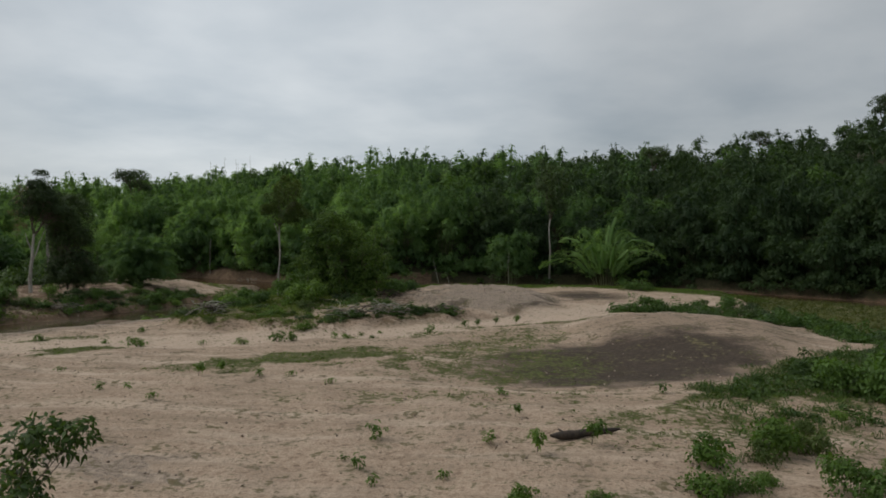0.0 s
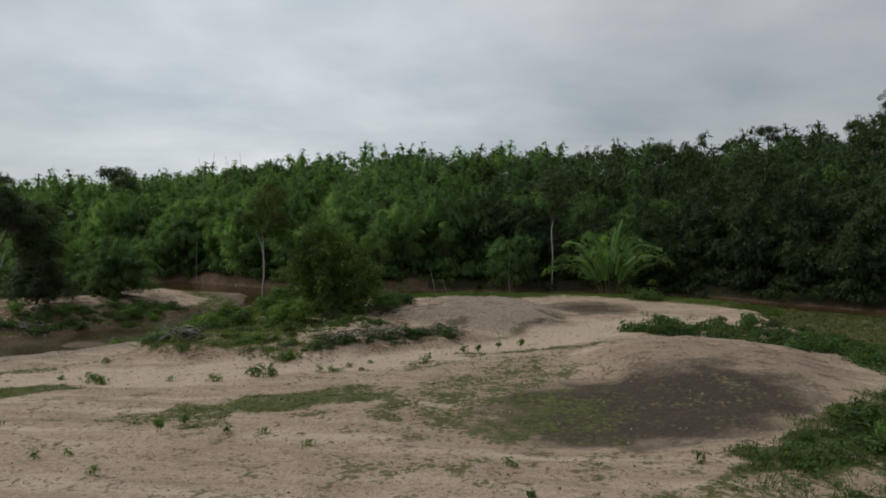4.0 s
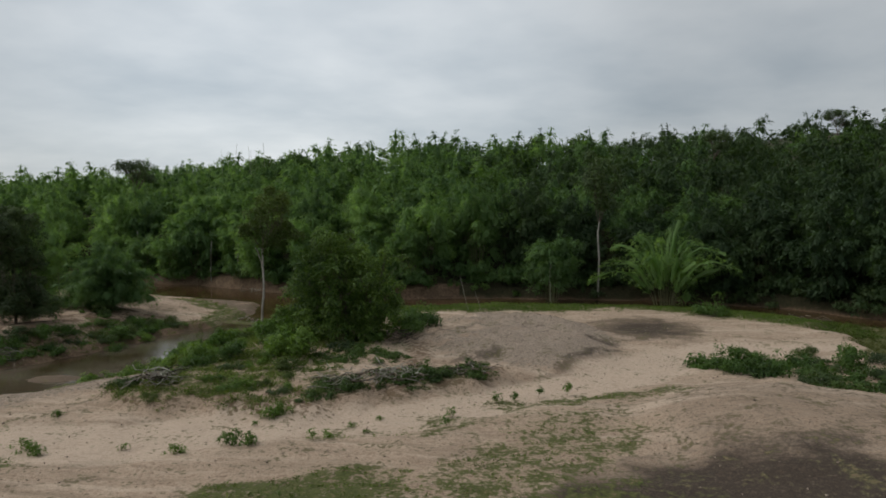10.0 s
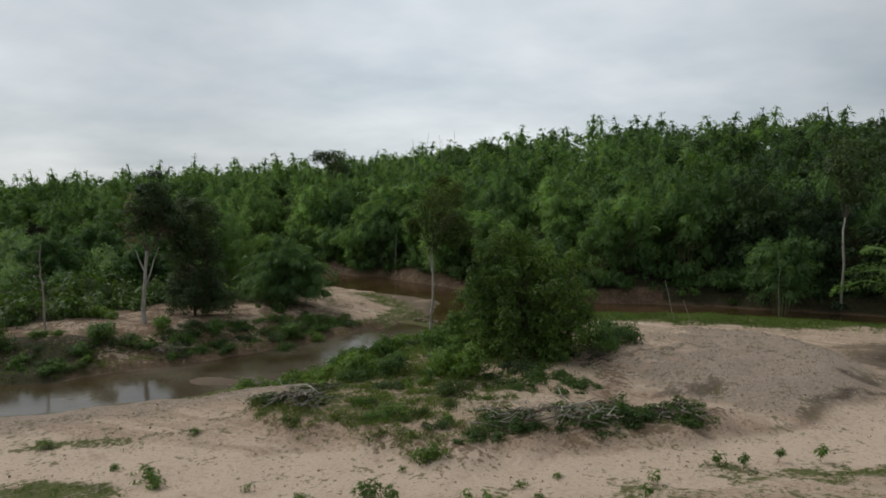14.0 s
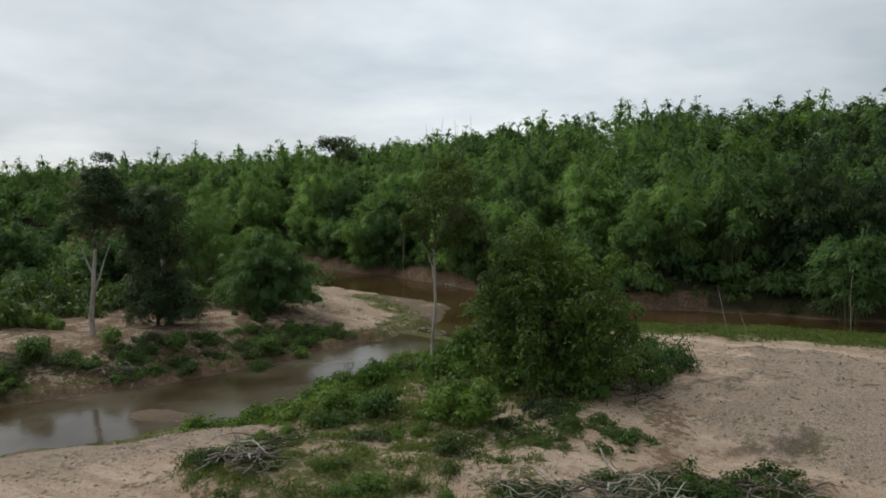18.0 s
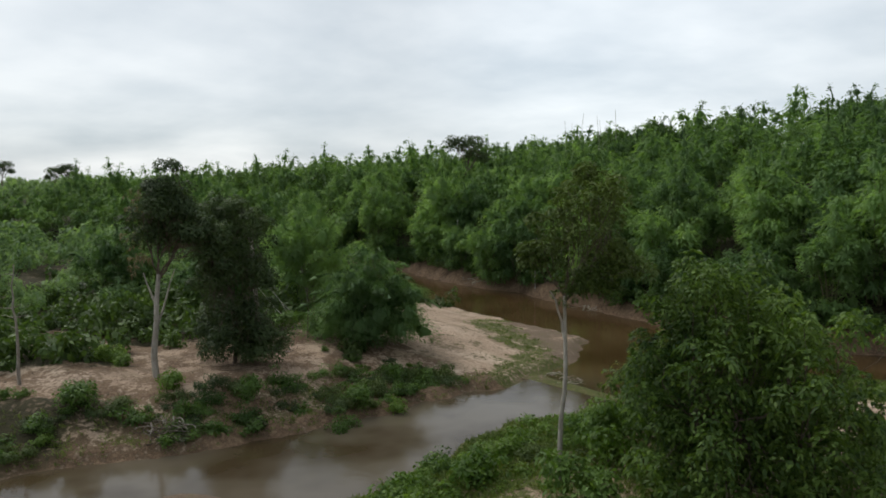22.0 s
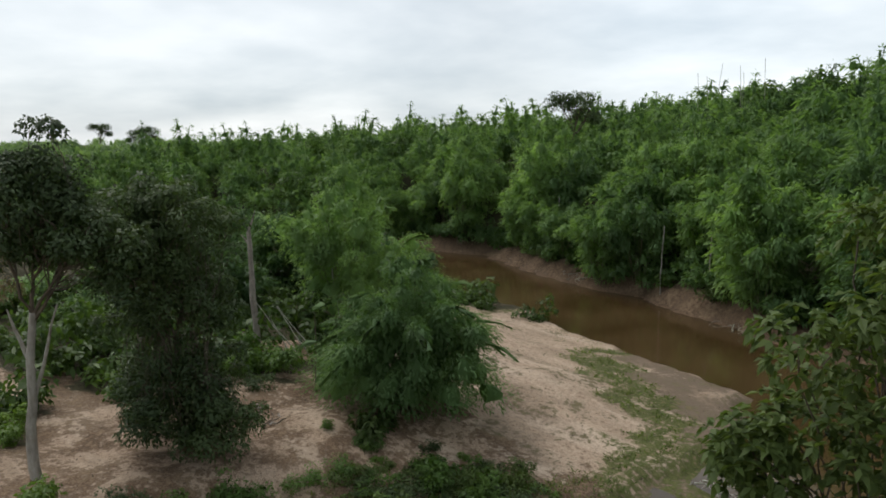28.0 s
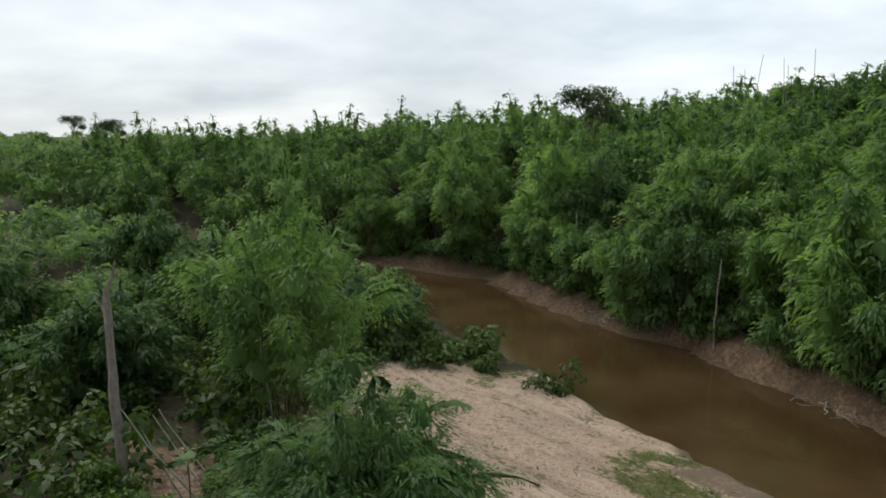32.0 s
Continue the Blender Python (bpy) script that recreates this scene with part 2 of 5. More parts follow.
def ground_material():
    m, nt, bsdf, out = material("river_ground")
    co = object_coords(nt)

    def attr(name):
        a = nt.nodes.new("ShaderNodeAttribute")
        a.attribute_name = name
        return a.outputs["Fac"]

    n_big, n_mid, n_fine, n_grain = (noise_node(nt, s, d, 0.6, co) for s, d in ((0.09, 4.0), (0.55, 5.0), (3.2, 5.0), (14.0, 3.0)))

    def zone(name, spread, rough_edge=0.75):
        # the mask's edge is broken up by the noise at two scales
        n = math_node(nt, "MULTIPLY_ADD", n_fine, 0.55, math_node(nt, "MULTIPLY", n_mid, 0.45))
        n = math_node(nt, "MULTIPLY_ADD", n, 5 * rough_edge, -2.5 * rough_edge)
        f = math_node(nt, "ADD", attr(name), n)
        return math_node(nt, "MULTIPLY_ADD", math_node(nt, "SUBTRACT", f, 0.5), spread, 0.5, clamp=True)

    tone = math_node(nt, "MULTIPLY_ADD", n_fine, 0.42, math_node(nt, "MULTIPLY_ADD", n_mid, 0.26, math_node(nt, "MULTIPLY_ADD", n_grain, 0.32, -0.02)))
    sand = ramp_node(nt, tone, ((0.37, (0.22, 0.155, 0.106)), (0.44, (0.42, 0.306, 0.218)), (0.52, (0.54, 0.406, 0.298)), (0.60, (0.67, 0.528, 0.404))))
    # scattered crumbs and tracks
    crumb = ramp_node(nt, noise_node(nt, 6.5, 3.0, 0.6, co), ((0.585, (0, 0, 0)), (0.65, (1, 1, 1))))
    sand = mix_node(nt, math_node(nt, "MULTIPLY", crumb, math_node(nt, "MULTIPLY_ADD", n_mid, 2.2, -0.55, clamp=True)), sand, (0.15, 0.115, 0.08))
    # drift lines that the falling water left, drawn out along the bar
    drawn = nt.nodes.new("ShaderNodeMapping")
    drawn.inputs["Rotation"].default_value, drawn.inputs["Scale"].default_value = (0, 0, radians(-26)), (0.10, 1.0, 1.0)
    nt.links.new(co, drawn.inputs[0])
    drift = ramp_node(nt, noise_node(nt, 0.9, 5.0, 0.62, drawn.outputs[0]), ((0.50, (0, 0, 0)), (0.66, (1, 1, 1))))
    pale = ramp_node(nt, noise_node(nt, 0.55, 4.0, 0.6, drawn.outputs[0]), ((0.50, (0, 0, 0)), (0.70, (1, 1, 1))))
    sand = mix_node(nt, math_node(nt, "MULTIPLY", pale, 0.7), sand, (0.66, 0.525, 0.405))
    sand = mix_node(nt, math_node(nt, "MULTIPLY", drift, math_node(nt, "MULTIPLY_ADD", n_fine, 1.6, -0.3, clamp=True)), sand, (0.255, 0.192, 0.132))
    vor = nt.nodes.new("ShaderNodeTexVoronoi")
    vor.inputs["Scale"].default_value = 22.0
    nt.links.new(co, vor.inputs["Vector"])
    peb = ramp_node(nt, vor.outputs["Color"], ((0.15, (0.20, 0.152, 0.115)), (0.5, (0.320, 0.250, 0.192)), (0.9, (0.48, 0.388, 0.305))))
    col = mix_node(nt, zone("gravel", 2.5), sand, peb)
    moist_tan = ramp_node(nt, tone, ((0.35, (0.13, 0.095, 0.065)), (0.65, (0.235, 0.175, 0.125))))
    col = mix_node(nt, zone("damp_tan", 1.6), col, moist_tan)
    silt = ramp_node(nt, tone, ((0.36, (0.46, 0.345, 0.255)), (0.60, (0.68, 0.535, 0.412))))
    col = mix_node(nt, zone("smooth", 2.0, 0.35), col, silt)
    mud = ramp_node(nt, tone, ((0.38, (0.046, 0.034, 0.026)), (0.53, (0.092, 0.069, 0.051)), (0.60, (0.25, 0.195, 0.15))))
    col = mix_node(nt, zone("mud", 1.25, 0.42), col, mud)
    turf = ramp_node(nt, n_fine, ((0.3, (0.052, 0.068, 0.020)), (0.55, (0.104, 0.114, 0.035)), (0.75, (0.175, 0.150, 0.075))))
    col = mix_node(nt, zone("grass", 1.9, 1.1), col, turf)
    soil = ramp_node(nt, tone, ((0.36, (0.050, 0.034, 0.023)), (0.50, (0.160, 0.105, 0.066)), (0.63, (0.33, 0.235, 0.150))))
    col = mix_node(nt, zone("soil", 2.5), col, soil)
    # forest-floor litter; on the eastern bank this dark also stands for overhang shade
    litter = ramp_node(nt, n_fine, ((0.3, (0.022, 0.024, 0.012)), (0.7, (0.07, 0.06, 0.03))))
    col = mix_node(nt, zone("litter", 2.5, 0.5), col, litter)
    nt.links.new(col, bsdf.inputs["Base Color"])
    bsdf.inputs["Roughness"].default_value = 0.92
    bsdf.inputs["Specular IOR Level"].default_value = 0.2
    h = math_node(nt, "MULTIPLY_ADD", n_grain, 0.25, math_node(nt, "MULTIPLY_ADD", n_fine, 0.6, math_node(nt, "MULTIPLY", vor.outputs["Distance"], 0.15)))
    bump_node(nt, h, 0.9, 0.2, bsdf)
    return m


def water_material():
    m, nt, bsdf, out = material("river_water")
    co = object_coords(nt)
    a = nt.nodes.new("ShaderNodeAttribute")
    a.attribute_name = "silt"
    n1, n2 = noise_node(nt, 0.16, 3.0, 0.5, co), noise_node(nt, 1.6, 3.0, 0.5, co)
    deep = ramp_node(nt, n1, ((0.35, (0.052, 0.031, 0.012)), (0.65, (0.085, 0.054, 0.024))))
    silty = ramp_node(nt, n1, ((0.40, (0.060, 0.042, 0.022)), (0.62, (0.125, 0.102, 0.072))))
    nt.links.new(mix_node(nt, a.outputs["Fac"], deep, silty), bsdf.inputs["Base Color"])
    bsdf.inputs["Roughness"].default_value = 0.11
    bsdf.inputs["IOR"].default_value = 1.33
    bump_node(nt, n2, 0.16, 0.05, bsdf)
    return m


M_GROUND, M_WATER = ground_material(), water_material()


# ---------------------------------------------------------------- mesh tools
def raw_mesh(name, verts, faces, mat, normals=None):
    """A mesh from arrays: vertices (n, 3), faces of one size (m, k) and, for leaf masses, soft normals."""
    verts, faces = np.asarray(verts, np.float32), np.asarray(faces, np.int32)
    me = bpy.data.meshes.new(name)
    m, k = faces.shape
    me.vertices.add(len(verts)); me.vertices.foreach_set("co", verts.ravel())
    me.loops.add(m * k); me.loops.foreach_set("vertex_index", faces.ravel())
    me.polygons.add(m); me.polygons.foreach_set("loop_start", np.arange(0, m * k, k, dtype=np.int32))
    me.update(calc_edges=True)
    me.materials.append(mat)
    if normals is not None:
        me.attributes.new("custom_normal", "FLOAT_VECTOR", "POINT").data.foreach_set("vector", np.ascontiguousarray(normals, np.float32).ravel())
    return me


def smooth(me):
    me.polygons.foreach_set("use_smooth", np.ones(len(me.polygons), bool))
    return me


def join(*pieces):
    """Joins (verts, faces) or (verts, faces, normals) pieces."""
    vs, fs, n = [], [], 0
    for v, f, *_ in pieces:
        vs.append(v); fs.append(np.asarray(f) + n); n += len(v)
    if len(pieces[0]) > 2:
        return np.concatenate(vs), np.concatenate(fs), np.concatenate([q[2] for q in pieces])
    return np.concatenate(vs), np.concatenate(fs)


def unit(a):
    return a / np.maximum(np.linalg.norm(a, axis=-1, keepdims=True), 1e-9)


def blades(base, way, length, width, droop=0.15, rng=None, face=None):
    """Leaf blades, one folded four-cornered face each, from the base points along the ways."""
    n = len(base)
    way = unit(way)
    side = unit(np.cross(way, rng.normal(size=(n, 3)) * 0.35 + (0, 0, 1) if face is None else face))
    L, W = np.broadcast_to(length, n)[:, None], np.broadcast_to(width, n)[:, None]
    mid = base + way * L * 0.45
    tip = base + way * L - np.array((0, 0, 1)) * L * droop
    v = np.stack([base, mid + side * W / 2, tip, mid - side * W / 2], 1).reshape(-1, 3)
    return v, np.arange(4 * n).reshape(n, 4)


def tube(points, radii, sides=6):
    """A tapered tube along a line of points."""
    p = np.asarray(points, float)
    r = np.broadcast_to(radii, len(p))
    t = unit(np.gradient(p, axis=0))
    ref = np.where(np.abs(t[:, 2:3]) > 0.9, [[1.0, 0, 0]], [[0, 0, 1.0]])
    a = unit(np.cross(t, ref)); b = np.cross(t, a)
    ang = np.arange(sides) * 2 * np.pi / sides
    ring = p[:, None] + r[:, None, None] * (np.cos(ang)[None, :, None] * a[:, None] + np.sin(ang)[None, :, None] * b[:, None])
    i = np.arange(len(p) - 1)[:, None] * sides + np.arange(sides)[None]
    j = np.arange(len(p) - 1)[:, None] * sides + (np.arange(sides)[None] + 1) % sides
    f = np.stack([i, j, j + sides, i + sides], -1).reshape(-1, 4)
    return ring.reshape(-1, 3), f


def wander(a, b, n, bend, rng):
    """A crooked line from a to b."""
    a, b = np.asarray(a, float), np.asarray(b, float)
    u = np.linspace(0, 1, n)[:, None]
    off = np.cumsum(rng.normal(size=(n, 3)), 0)
    off -= off[0] + (off[-1] - off[0]) * u
    return a + (b - a) * u + off * bend * np.linalg.norm(b - a) / n


def part(name, data, mat, parent, label="", smoothed=False):
    me = raw_mesh(name, data[0], data[1], mat, data[2] if len(data) > 2 else None)
    if smoothed:
        smooth(me)
    ob = new(name, me)
    ob.parent = parent
    return tagged(ob, label)


def thing(name, label, category, group="", place=None):
    ob = new(name)
    ob.empty_display_size = 0.3
    if place is not None:
        ob.matrix_basis = place
    return tagged(ob, label, category, group)


# ---------------------------------------------------------------- lie of the land
MAIN = np.array([(-420, 40, 8), (-250, 72, 7), (-160, 108, 7), (-125, 128, 6.5), (-103, 139, 6), (-87, 142.2, 6), (-72, 135, 6.2), (-58, 131.5, 6.5), (-46, 126.5, 6.2), (-34, 122, 5.5), (-20, 121, 4.3),
                 (-5, 124.5, 4), (14, 125.5, 4), (28, 121, 3.8), (38, 112, 3.6), (50, 101, 4), (75, 85, 4), (150, 40, 5), (320, -20, 6)], float)
SIDE = np.array([(-33, 117, 4.5), (-29.6, 109.5, 4.9), (-31.3, 103, 4.3), (-34.3, 95, 3.1), (-35.5, 88, 4.3), (-36.5, 81, 5.0), (-40, 75, 4.6), (-44, 69.5, 4.2), (-54, 61, 4.2),
                 (-72, 50, 4.5), (-130, 20, 5), (-300, -40, 6)], float)
BAND = np.array([(-42, 56, 3.4), (-22, 61.5, 3.4), (-8, 67.3, 3.0), (-2.5, 71.3, 3.0), (4.4, 77.6, 3.2), (10.5, 85.5, 4.0), (18, 91, 4.0), (27, 94.5, 1.5)], float)
WATER_Z = -1.0


def along(line, x, y):
    """Distance to a river's edge (negative in the water), and on which side of its line the points lie (positive: its left)."""
    best, side, width = np.full(x.shape, 1e9), np.zeros(x.shape), np.zeros(x.shape)
    for (ax, ay, aw), (bx, by, bw) in zip(line[:-1], line[1:]):
        dx, dy = bx - ax, by - ay
        u = np.clip(((x - ax) * dx + (y - ay) * dy) / (dx * dx + dy * dy), 0, 1)
        d = np.hypot(x - ax - u * dx, y - ay - u * dy)
        near = d < best
        best = np.where(near, d, best)
        side = np.where(near, np.sign(dx * (y - ay) - dy * (x - ax)), side)
        width = np.where(near, aw + (bw - aw) * u, width)
    return best - width, side


def ease(u):
    u = np.clip(u, 0, 1)
    return u * u * (3 - 2 * u)


def wavy(x, y, scale, seed=0.0):
    """Smooth uneven values from about -1 to 1."""
    s = np.zeros(np.shape(x))
    r = np.random.RandomState(int(seed * 10) + 5)
    for k in range(7):
        a, f, p = r.uniform(0, 6.28), r.uniform(0.6, 1.9) / scale, r.uniform(0, 6.28)
        s = s + np.sin((x * np.cos(a) + y * np.sin(a)) * f * 6.28 + p + 1.3 * np.sin((x * np.sin(a) - y * np.cos(a)) * f * 3.1 + k))
    return s / 3.2


def blob(x, y, cx, cy, rx, ry, turn=0.0):
    """1 at the middle of an oval, 0 at its edge, negative outside."""
    c, s = math.cos(radians(turn)), math.sin(radians(turn))
    u, v = ((x - cx) * c + (y - cy) * s) / rx, (-(x - cx) * s + (y - cy) * c) / ry
    return 1 - np.hypot(u, v)


def lay(x, y):
    """Everything about the ground at the points: height and edges."""
    x, y = np.asarray(x, float), np.asarray(y, float)
    w1 = wavy(x, y, 9, 1) * 0.5 + wavy(x, y, 3.5, 2) * 0.22
    dm, sm = along(MAIN, x, y)
    ds, ss = along(SIDE, x, y)
    dm, ds = dm + w1, ds + w1 * 0.8
    north = (sm > 0)
    west = ~north & (np.where(ds < 60, ss < 0, x < -40))
    # SIDE runs from north to south, so its right-hand side is west
    d = np.minimum(dm, ds)
    bed = WATER_Z - 0.45 * ease(-d / 2.0)
    # forest side: a cut bank, then the hillside
    ridge = np.interp(x, (-400, -250, -170, -120, -90, -60, 0, 40, 80, 140, 300), (8, 7.5, 8, 12.5, 18, 24, 25.5, 29.5, 40, 47, 48))
    hill = ridge * (1 - np.exp(-np.maximum(dm - 2, 0) * 0.42 / ridge))
    z_n = WATER_Z + (1.6 + 0.4 * wavy(x, y, 18, 12)) * ease(dm / (1.5 + 0.5 * w1)) + 0.25 * w1 * ease(dm / 4) + hill
    # sand bar, between the two waters and the camera
    flat = 0.15 * wavy(x, y, 22, 3) + 0.06 * wavy(x, y, 6, 4) + 0.05 * wavy(x * 0.4 + y * 0.15, y * 1.5 - x * 0.75, 5, 26)
    z_b = WATER_Z + (1.0 + flat) * ease((d + 0.2) / 5.5) ** 0.8
    mound = np.clip(blob(x, y, -2.5, 93, 11.5, 15.5, 12), 0, 1)
    z_b = z_b + 1.25 * ease(mound * 2.0) + ease(mound * 4) * (0.13 * wavy(x, y, 3.2, 27) + 0.10 * wavy(x * 1.4, y * 0.5, 3.0, 28)) * ease((4 - x) / 6)
    hump = np.maximum(blob(x, y, -18, 81.5, 11.2, 16.5, 14), np.maximum(0.8 * blob(x, y, -21.5, 71.0, 6.6, 4.6, 20), 0.35 * blob(x, y, -6.5, 75.2, 8.5, 2.6, 38))) + 0.05 * wavy(x, y, 4, 6)
    z_b = z_b + 0.55 * ease(hump * 7) + 0.5 * ease(hump * 1.6)
    # a low swell behind the mud, its back steeper than its face, and the smooth channel that runs past it
    swell = np.clip(blob(x, y, 17, 68.5, 11.5, 14), 0, 1)
    z_b = z_b + 1.15 * ease(swell * 1.5) * ease((81.5 - y + 0.6 * w1) / 7)
    pan = np.clip(blob(x, y, 5, 52.5, 11, 6.5, 15), 0, 1)
    z_b = z_b - 0.25 * ease(pan * 2)
    band = ease((1.0 - along(BAND, x, y)[0] - 0.8 * w1) / 2.2)
    z_b = z_b - 0.22 * band
    marsh = ease((x - 27.5 + 1.2 * wavy(x, y, 9, 7)) / 3.0) * ease((y - 64 + 1.5 * w1) / 5)
    z_b = z_b * (1 - marsh) + (-0.72 + 0.06 * flat) * marsh
    rear = ease((18 - y) / 10)
    z_b = z_b + 1.2 * rear
    # terrace west of the side water: steep at the bend, gentle on the spit
    reach = np.interp(y + 0.25 * (x + 45), (76, 90, 104, 200), (5.0, 5.5, 15, 15))
    high = 2.25 + 0.25 * wavy(x, y, 14, 8) + 0.10 * wavy(x, y, 4, 9)
    z_w = WATER_Z + 0.55 * ease(d / 0.9) + (high - 0.55) * ease((d - 1.2) / reach)
    low = ease((-70 - x) / 120)
    z_w = z_w + low * (2.0 + 8 * ease((-130 - x) / 150)) + 0.3 * wavy(x, y, 30, 10) * low
    z = np.where(north, z_n, np.where(west, z_w, z_b))
    z = np.where(d < 0, bed, z)
    # a mud bar parts the shallow pool from the river
    bar_d = np.hypot(x - np.clip(x, -36, -28.5), y - (104.4 - 0.22 * (np.clip(x, -36, -28.5) + 36)))
    z = np.maximum(z, np.where(x < -20, WATER_Z + 0.14 + 0.05 * w1 - 0.35 * ease(bar_d / 1.6) * (bar_d > 0.3), -9))
    shoal = blob(x, y, -36.6, 76.7, 2.5, 1.1, 15) + 0.25 * w1
    z = np.where(shoal > 0, np.maximum(z, WATER_Z - 0.06 + 0.28 * ease(shoal * 1.5) + 0.05 * wavy(x, y, 1.6, 29)), z)
    far = np.hypot(x + 20, y - 80)
    z = z + 4 * ease((far - 500) / 900)
    return dict(z=z, d=d, dm=dm, ds=ds, north=north, west=west, mound=mound, hump=hump, pan=pan, marsh=marsh, w1=w1, band=band, swell=swell)


def ground_z(x, y):
    return float(lay(np.array([x]), np.array([y]))["z"][0])


def cover(x, y, g):
    """What lies on the ground, kind by kind, from 0 to 1."""
    bar = ~g["north"] & ~g["west"]
    x = x + 1.0 * wavy(x, y, 6, 20) + 0.4 * wavy(x, y, 2.2, 21)
    y = y + 1.0 * wavy(x, y, 6, 22) + 0.4 * wavy(x, y, 2.2, 23)
    streak = 0.5 + 0.5 * wavy(x * 0.5 + y * 0.2, y * 1.6 - x * 0.9, 5, 24)

    def oval(cx, cy, rx, ry, turn, gain, most):
        return np.clip(blob(x, y, cx, cy, rx, ry, turn) * gain, 0, most)

    zones = {}
    gr = np.where(bar, ease(g["mound"] * 3.0), 0) * (0.3 + 0.65 * ease((x + 9 + 3 * g["w1"]) / 6))
    gr = np.maximum(gr, oval(-11.5, 34, 4.5, 2.2, 12, 1.6, 0.75))
    gr = np.maximum(gr, np.where(bar & (y < 78), ease((10 - g["ds"]) / 6) * 0.85, 0))
    zones["gravel"] = gr
    # damp beside the water and in wet patches; plain darker tan elsewhere
    damp_tan = ease((1.3 - g["d"]) / 1.3)
    damp_tan = np.maximum(damp_tan, oval(11.0, 100.5, 7.0, 9.0, -14, 2.2, 0.95))
    damp_tan = np.maximum(damp_tan, oval(4.0, 82, 9.0, 1.5, 52, 1.3, 0.7))
    damp_tan = np.maximum(damp_tan, np.maximum(oval(-39.4, 113.9, 17, 3.2, -44, 2.0, 0.9), oval(-43.5, 103.5, 8, 2.2, -50, 1.2, 0.5)))
    damp_tan = np.maximum(damp_tan, np.where(bar & (y < 78), 0.36 * streak, 0))
    damp_tan = np.maximum(damp_tan, np.where(g["west"], (0.62 - 0.3 * (y > 98)) * streak, 0))
    # the swell is a darker tan than the sand round it
    damp_tan = np.maximum(damp_tan, np.where(bar, 0.48 * ease(g["swell"] * 2.2), 0))
    zones["damp_tan"] = damp_tan
    mud = oval(10.2, 56.4, 12.4, 7.8, 22, 2.6, 1.0)
    zones["mud"] = np.maximum(mud, np.maximum(oval(-4.0, 82.6, 1.8, 0.7, 40, 2.0, 0.62), oval(-6.5, 103, 2.6, 1.3, 0, 2.0, 0.8)))
    zones["mud"] = np.maximum(zones["mud"], np.maximum(oval(11, 100.4, 4.4, 6.4, -16, 1.8, 0.85), oval(5.2, 87.2, 7.5, 0.8, 62, 1.5, 0.8)))
    zones["mud"] = np.maximum(zones["mud"], np.maximum(oval(-7.6, 90.5, 3.0, 0.5, 30, 1.4, 0.7), oval(-1.1, 93.3, 1.6, 0.6, 25, 2.0, 0.7)))
    gs = oval(0.5, 60.5, 14, 4.6, 62, 1.4, 0.55)
    gs = np.maximum(gs, oval(2.6, 55.0, 8.2, 6.4, 22, 1.5, 0.56))
    gs = np.maximum(gs, oval(-11, 54.3, 10.5, 3.0, 30, 2.0, 0.95))
    gs = np.maximum(gs, oval(4.5, 73.3, 10, 1.5, 16, 1.5, 0.72))
    gs = np.maximum(gs, np.maximum(oval(16.5, 50.5, 11.5, 4.0, 48, 2.6, 1.0), oval(25, 53, 13, 7, 50, 2.2, 1.0)) * ease((x - 10.2 - (y - 45.5) * 0.885) / 1.6))
    gs = np.maximum(gs, oval(12, 41, 10, 4, 15, 0.9, 0.55))
    gs = np.maximum(gs, oval(-28.0, 56.2, 4.2, 2.2, 12, 2.6, 1.0))
    gs = np.maximum(gs, oval(-33, 61, 5.5, 1.6, 25, 1.1, 0.6))
    gs = np.maximum(gs, oval(-6, 66, 9, 1.4, 25, 0.8, 0.45))
    gs = np.maximum(gs, oval(0, 45, 14, 3.0, 5, 0.45, 0.36))
    gs = np.maximum(gs, np.where(bar, ease(g["hump"] * 4), 0) * (0.2 + 0.5 * ease((-14.5 - x) / 5)))
    gs = np.maximum(gs, oval(-8.5, 73.8, 8.0, 1.9, 38, 1.6, 0.78))
    gs = np.maximum(gs, np.where(bar & (y > 75) & (y < 106) & (x < -14), ease((8.0 - g["ds"]) / 2.5), 0))
    gs = np.maximum(gs, g["marsh"])
    gs = np.maximum(gs, np.where(bar & (y > 104), ease((11 - g["dm"]) / 4) * (g["mound"] < 0.2) * (1 - 0.7 * np.clip(blob(x, y, 10, 108, 8, 9) * 3, 0, 1)), 0))
    gs = np.maximum(gs, oval(-42, 111.4, 13.5, 2.2, -44, 2.2, 0.84))
    gs = np.maximum(gs, np.where(g["west"] & (y < 97), ease((5.5 - g["ds"]) / 2) * 0.62, 0))
    gs = np.maximum(gs, np.where(g["west"] & (y > 94) & (y < 110), ease((3.0 - g["ds"]) / 1.5) * 0.75, 0))
    gs = np.maximum(gs, np.where(bar & (y < 77), ease((1.6 - g["ds"]) / 0.8) * 0.7, 0))
    gs = np.maximum(gs, np.where(g["west"] & (x < -60), ease((7 - g["dm"]) / 3) * 0.8, 0))
    gs = np.maximum(gs, ease((20 - y) / 8) * (y < 26))
    gs = np.where(blob(x, y, -36.6, 76.7, 4.2, 2.6, 15) > 0, 0.0, gs)
    zones["grass"] = gs
    zones["smooth"] = np.where(bar, g["band"], 0) * 0.9
    zones["soil"] = np.where(g["north"], ease((5 - g["dm"]) / 3), np.where(g["west"] & (y < 101), np.maximum(ease((2.0 - g["ds"]) / 1.0) * 0.75, 0.56 + 0.3 * wavy(x, y, 5, 25)), np.where(bar, np.clip(g["hump"] * 5, 0, 1) * ease((0.3 - g["hump"]) * 6) * 0.7, 0)))
    spit = blob(x, y, -47, 109, 18, 11, -35)
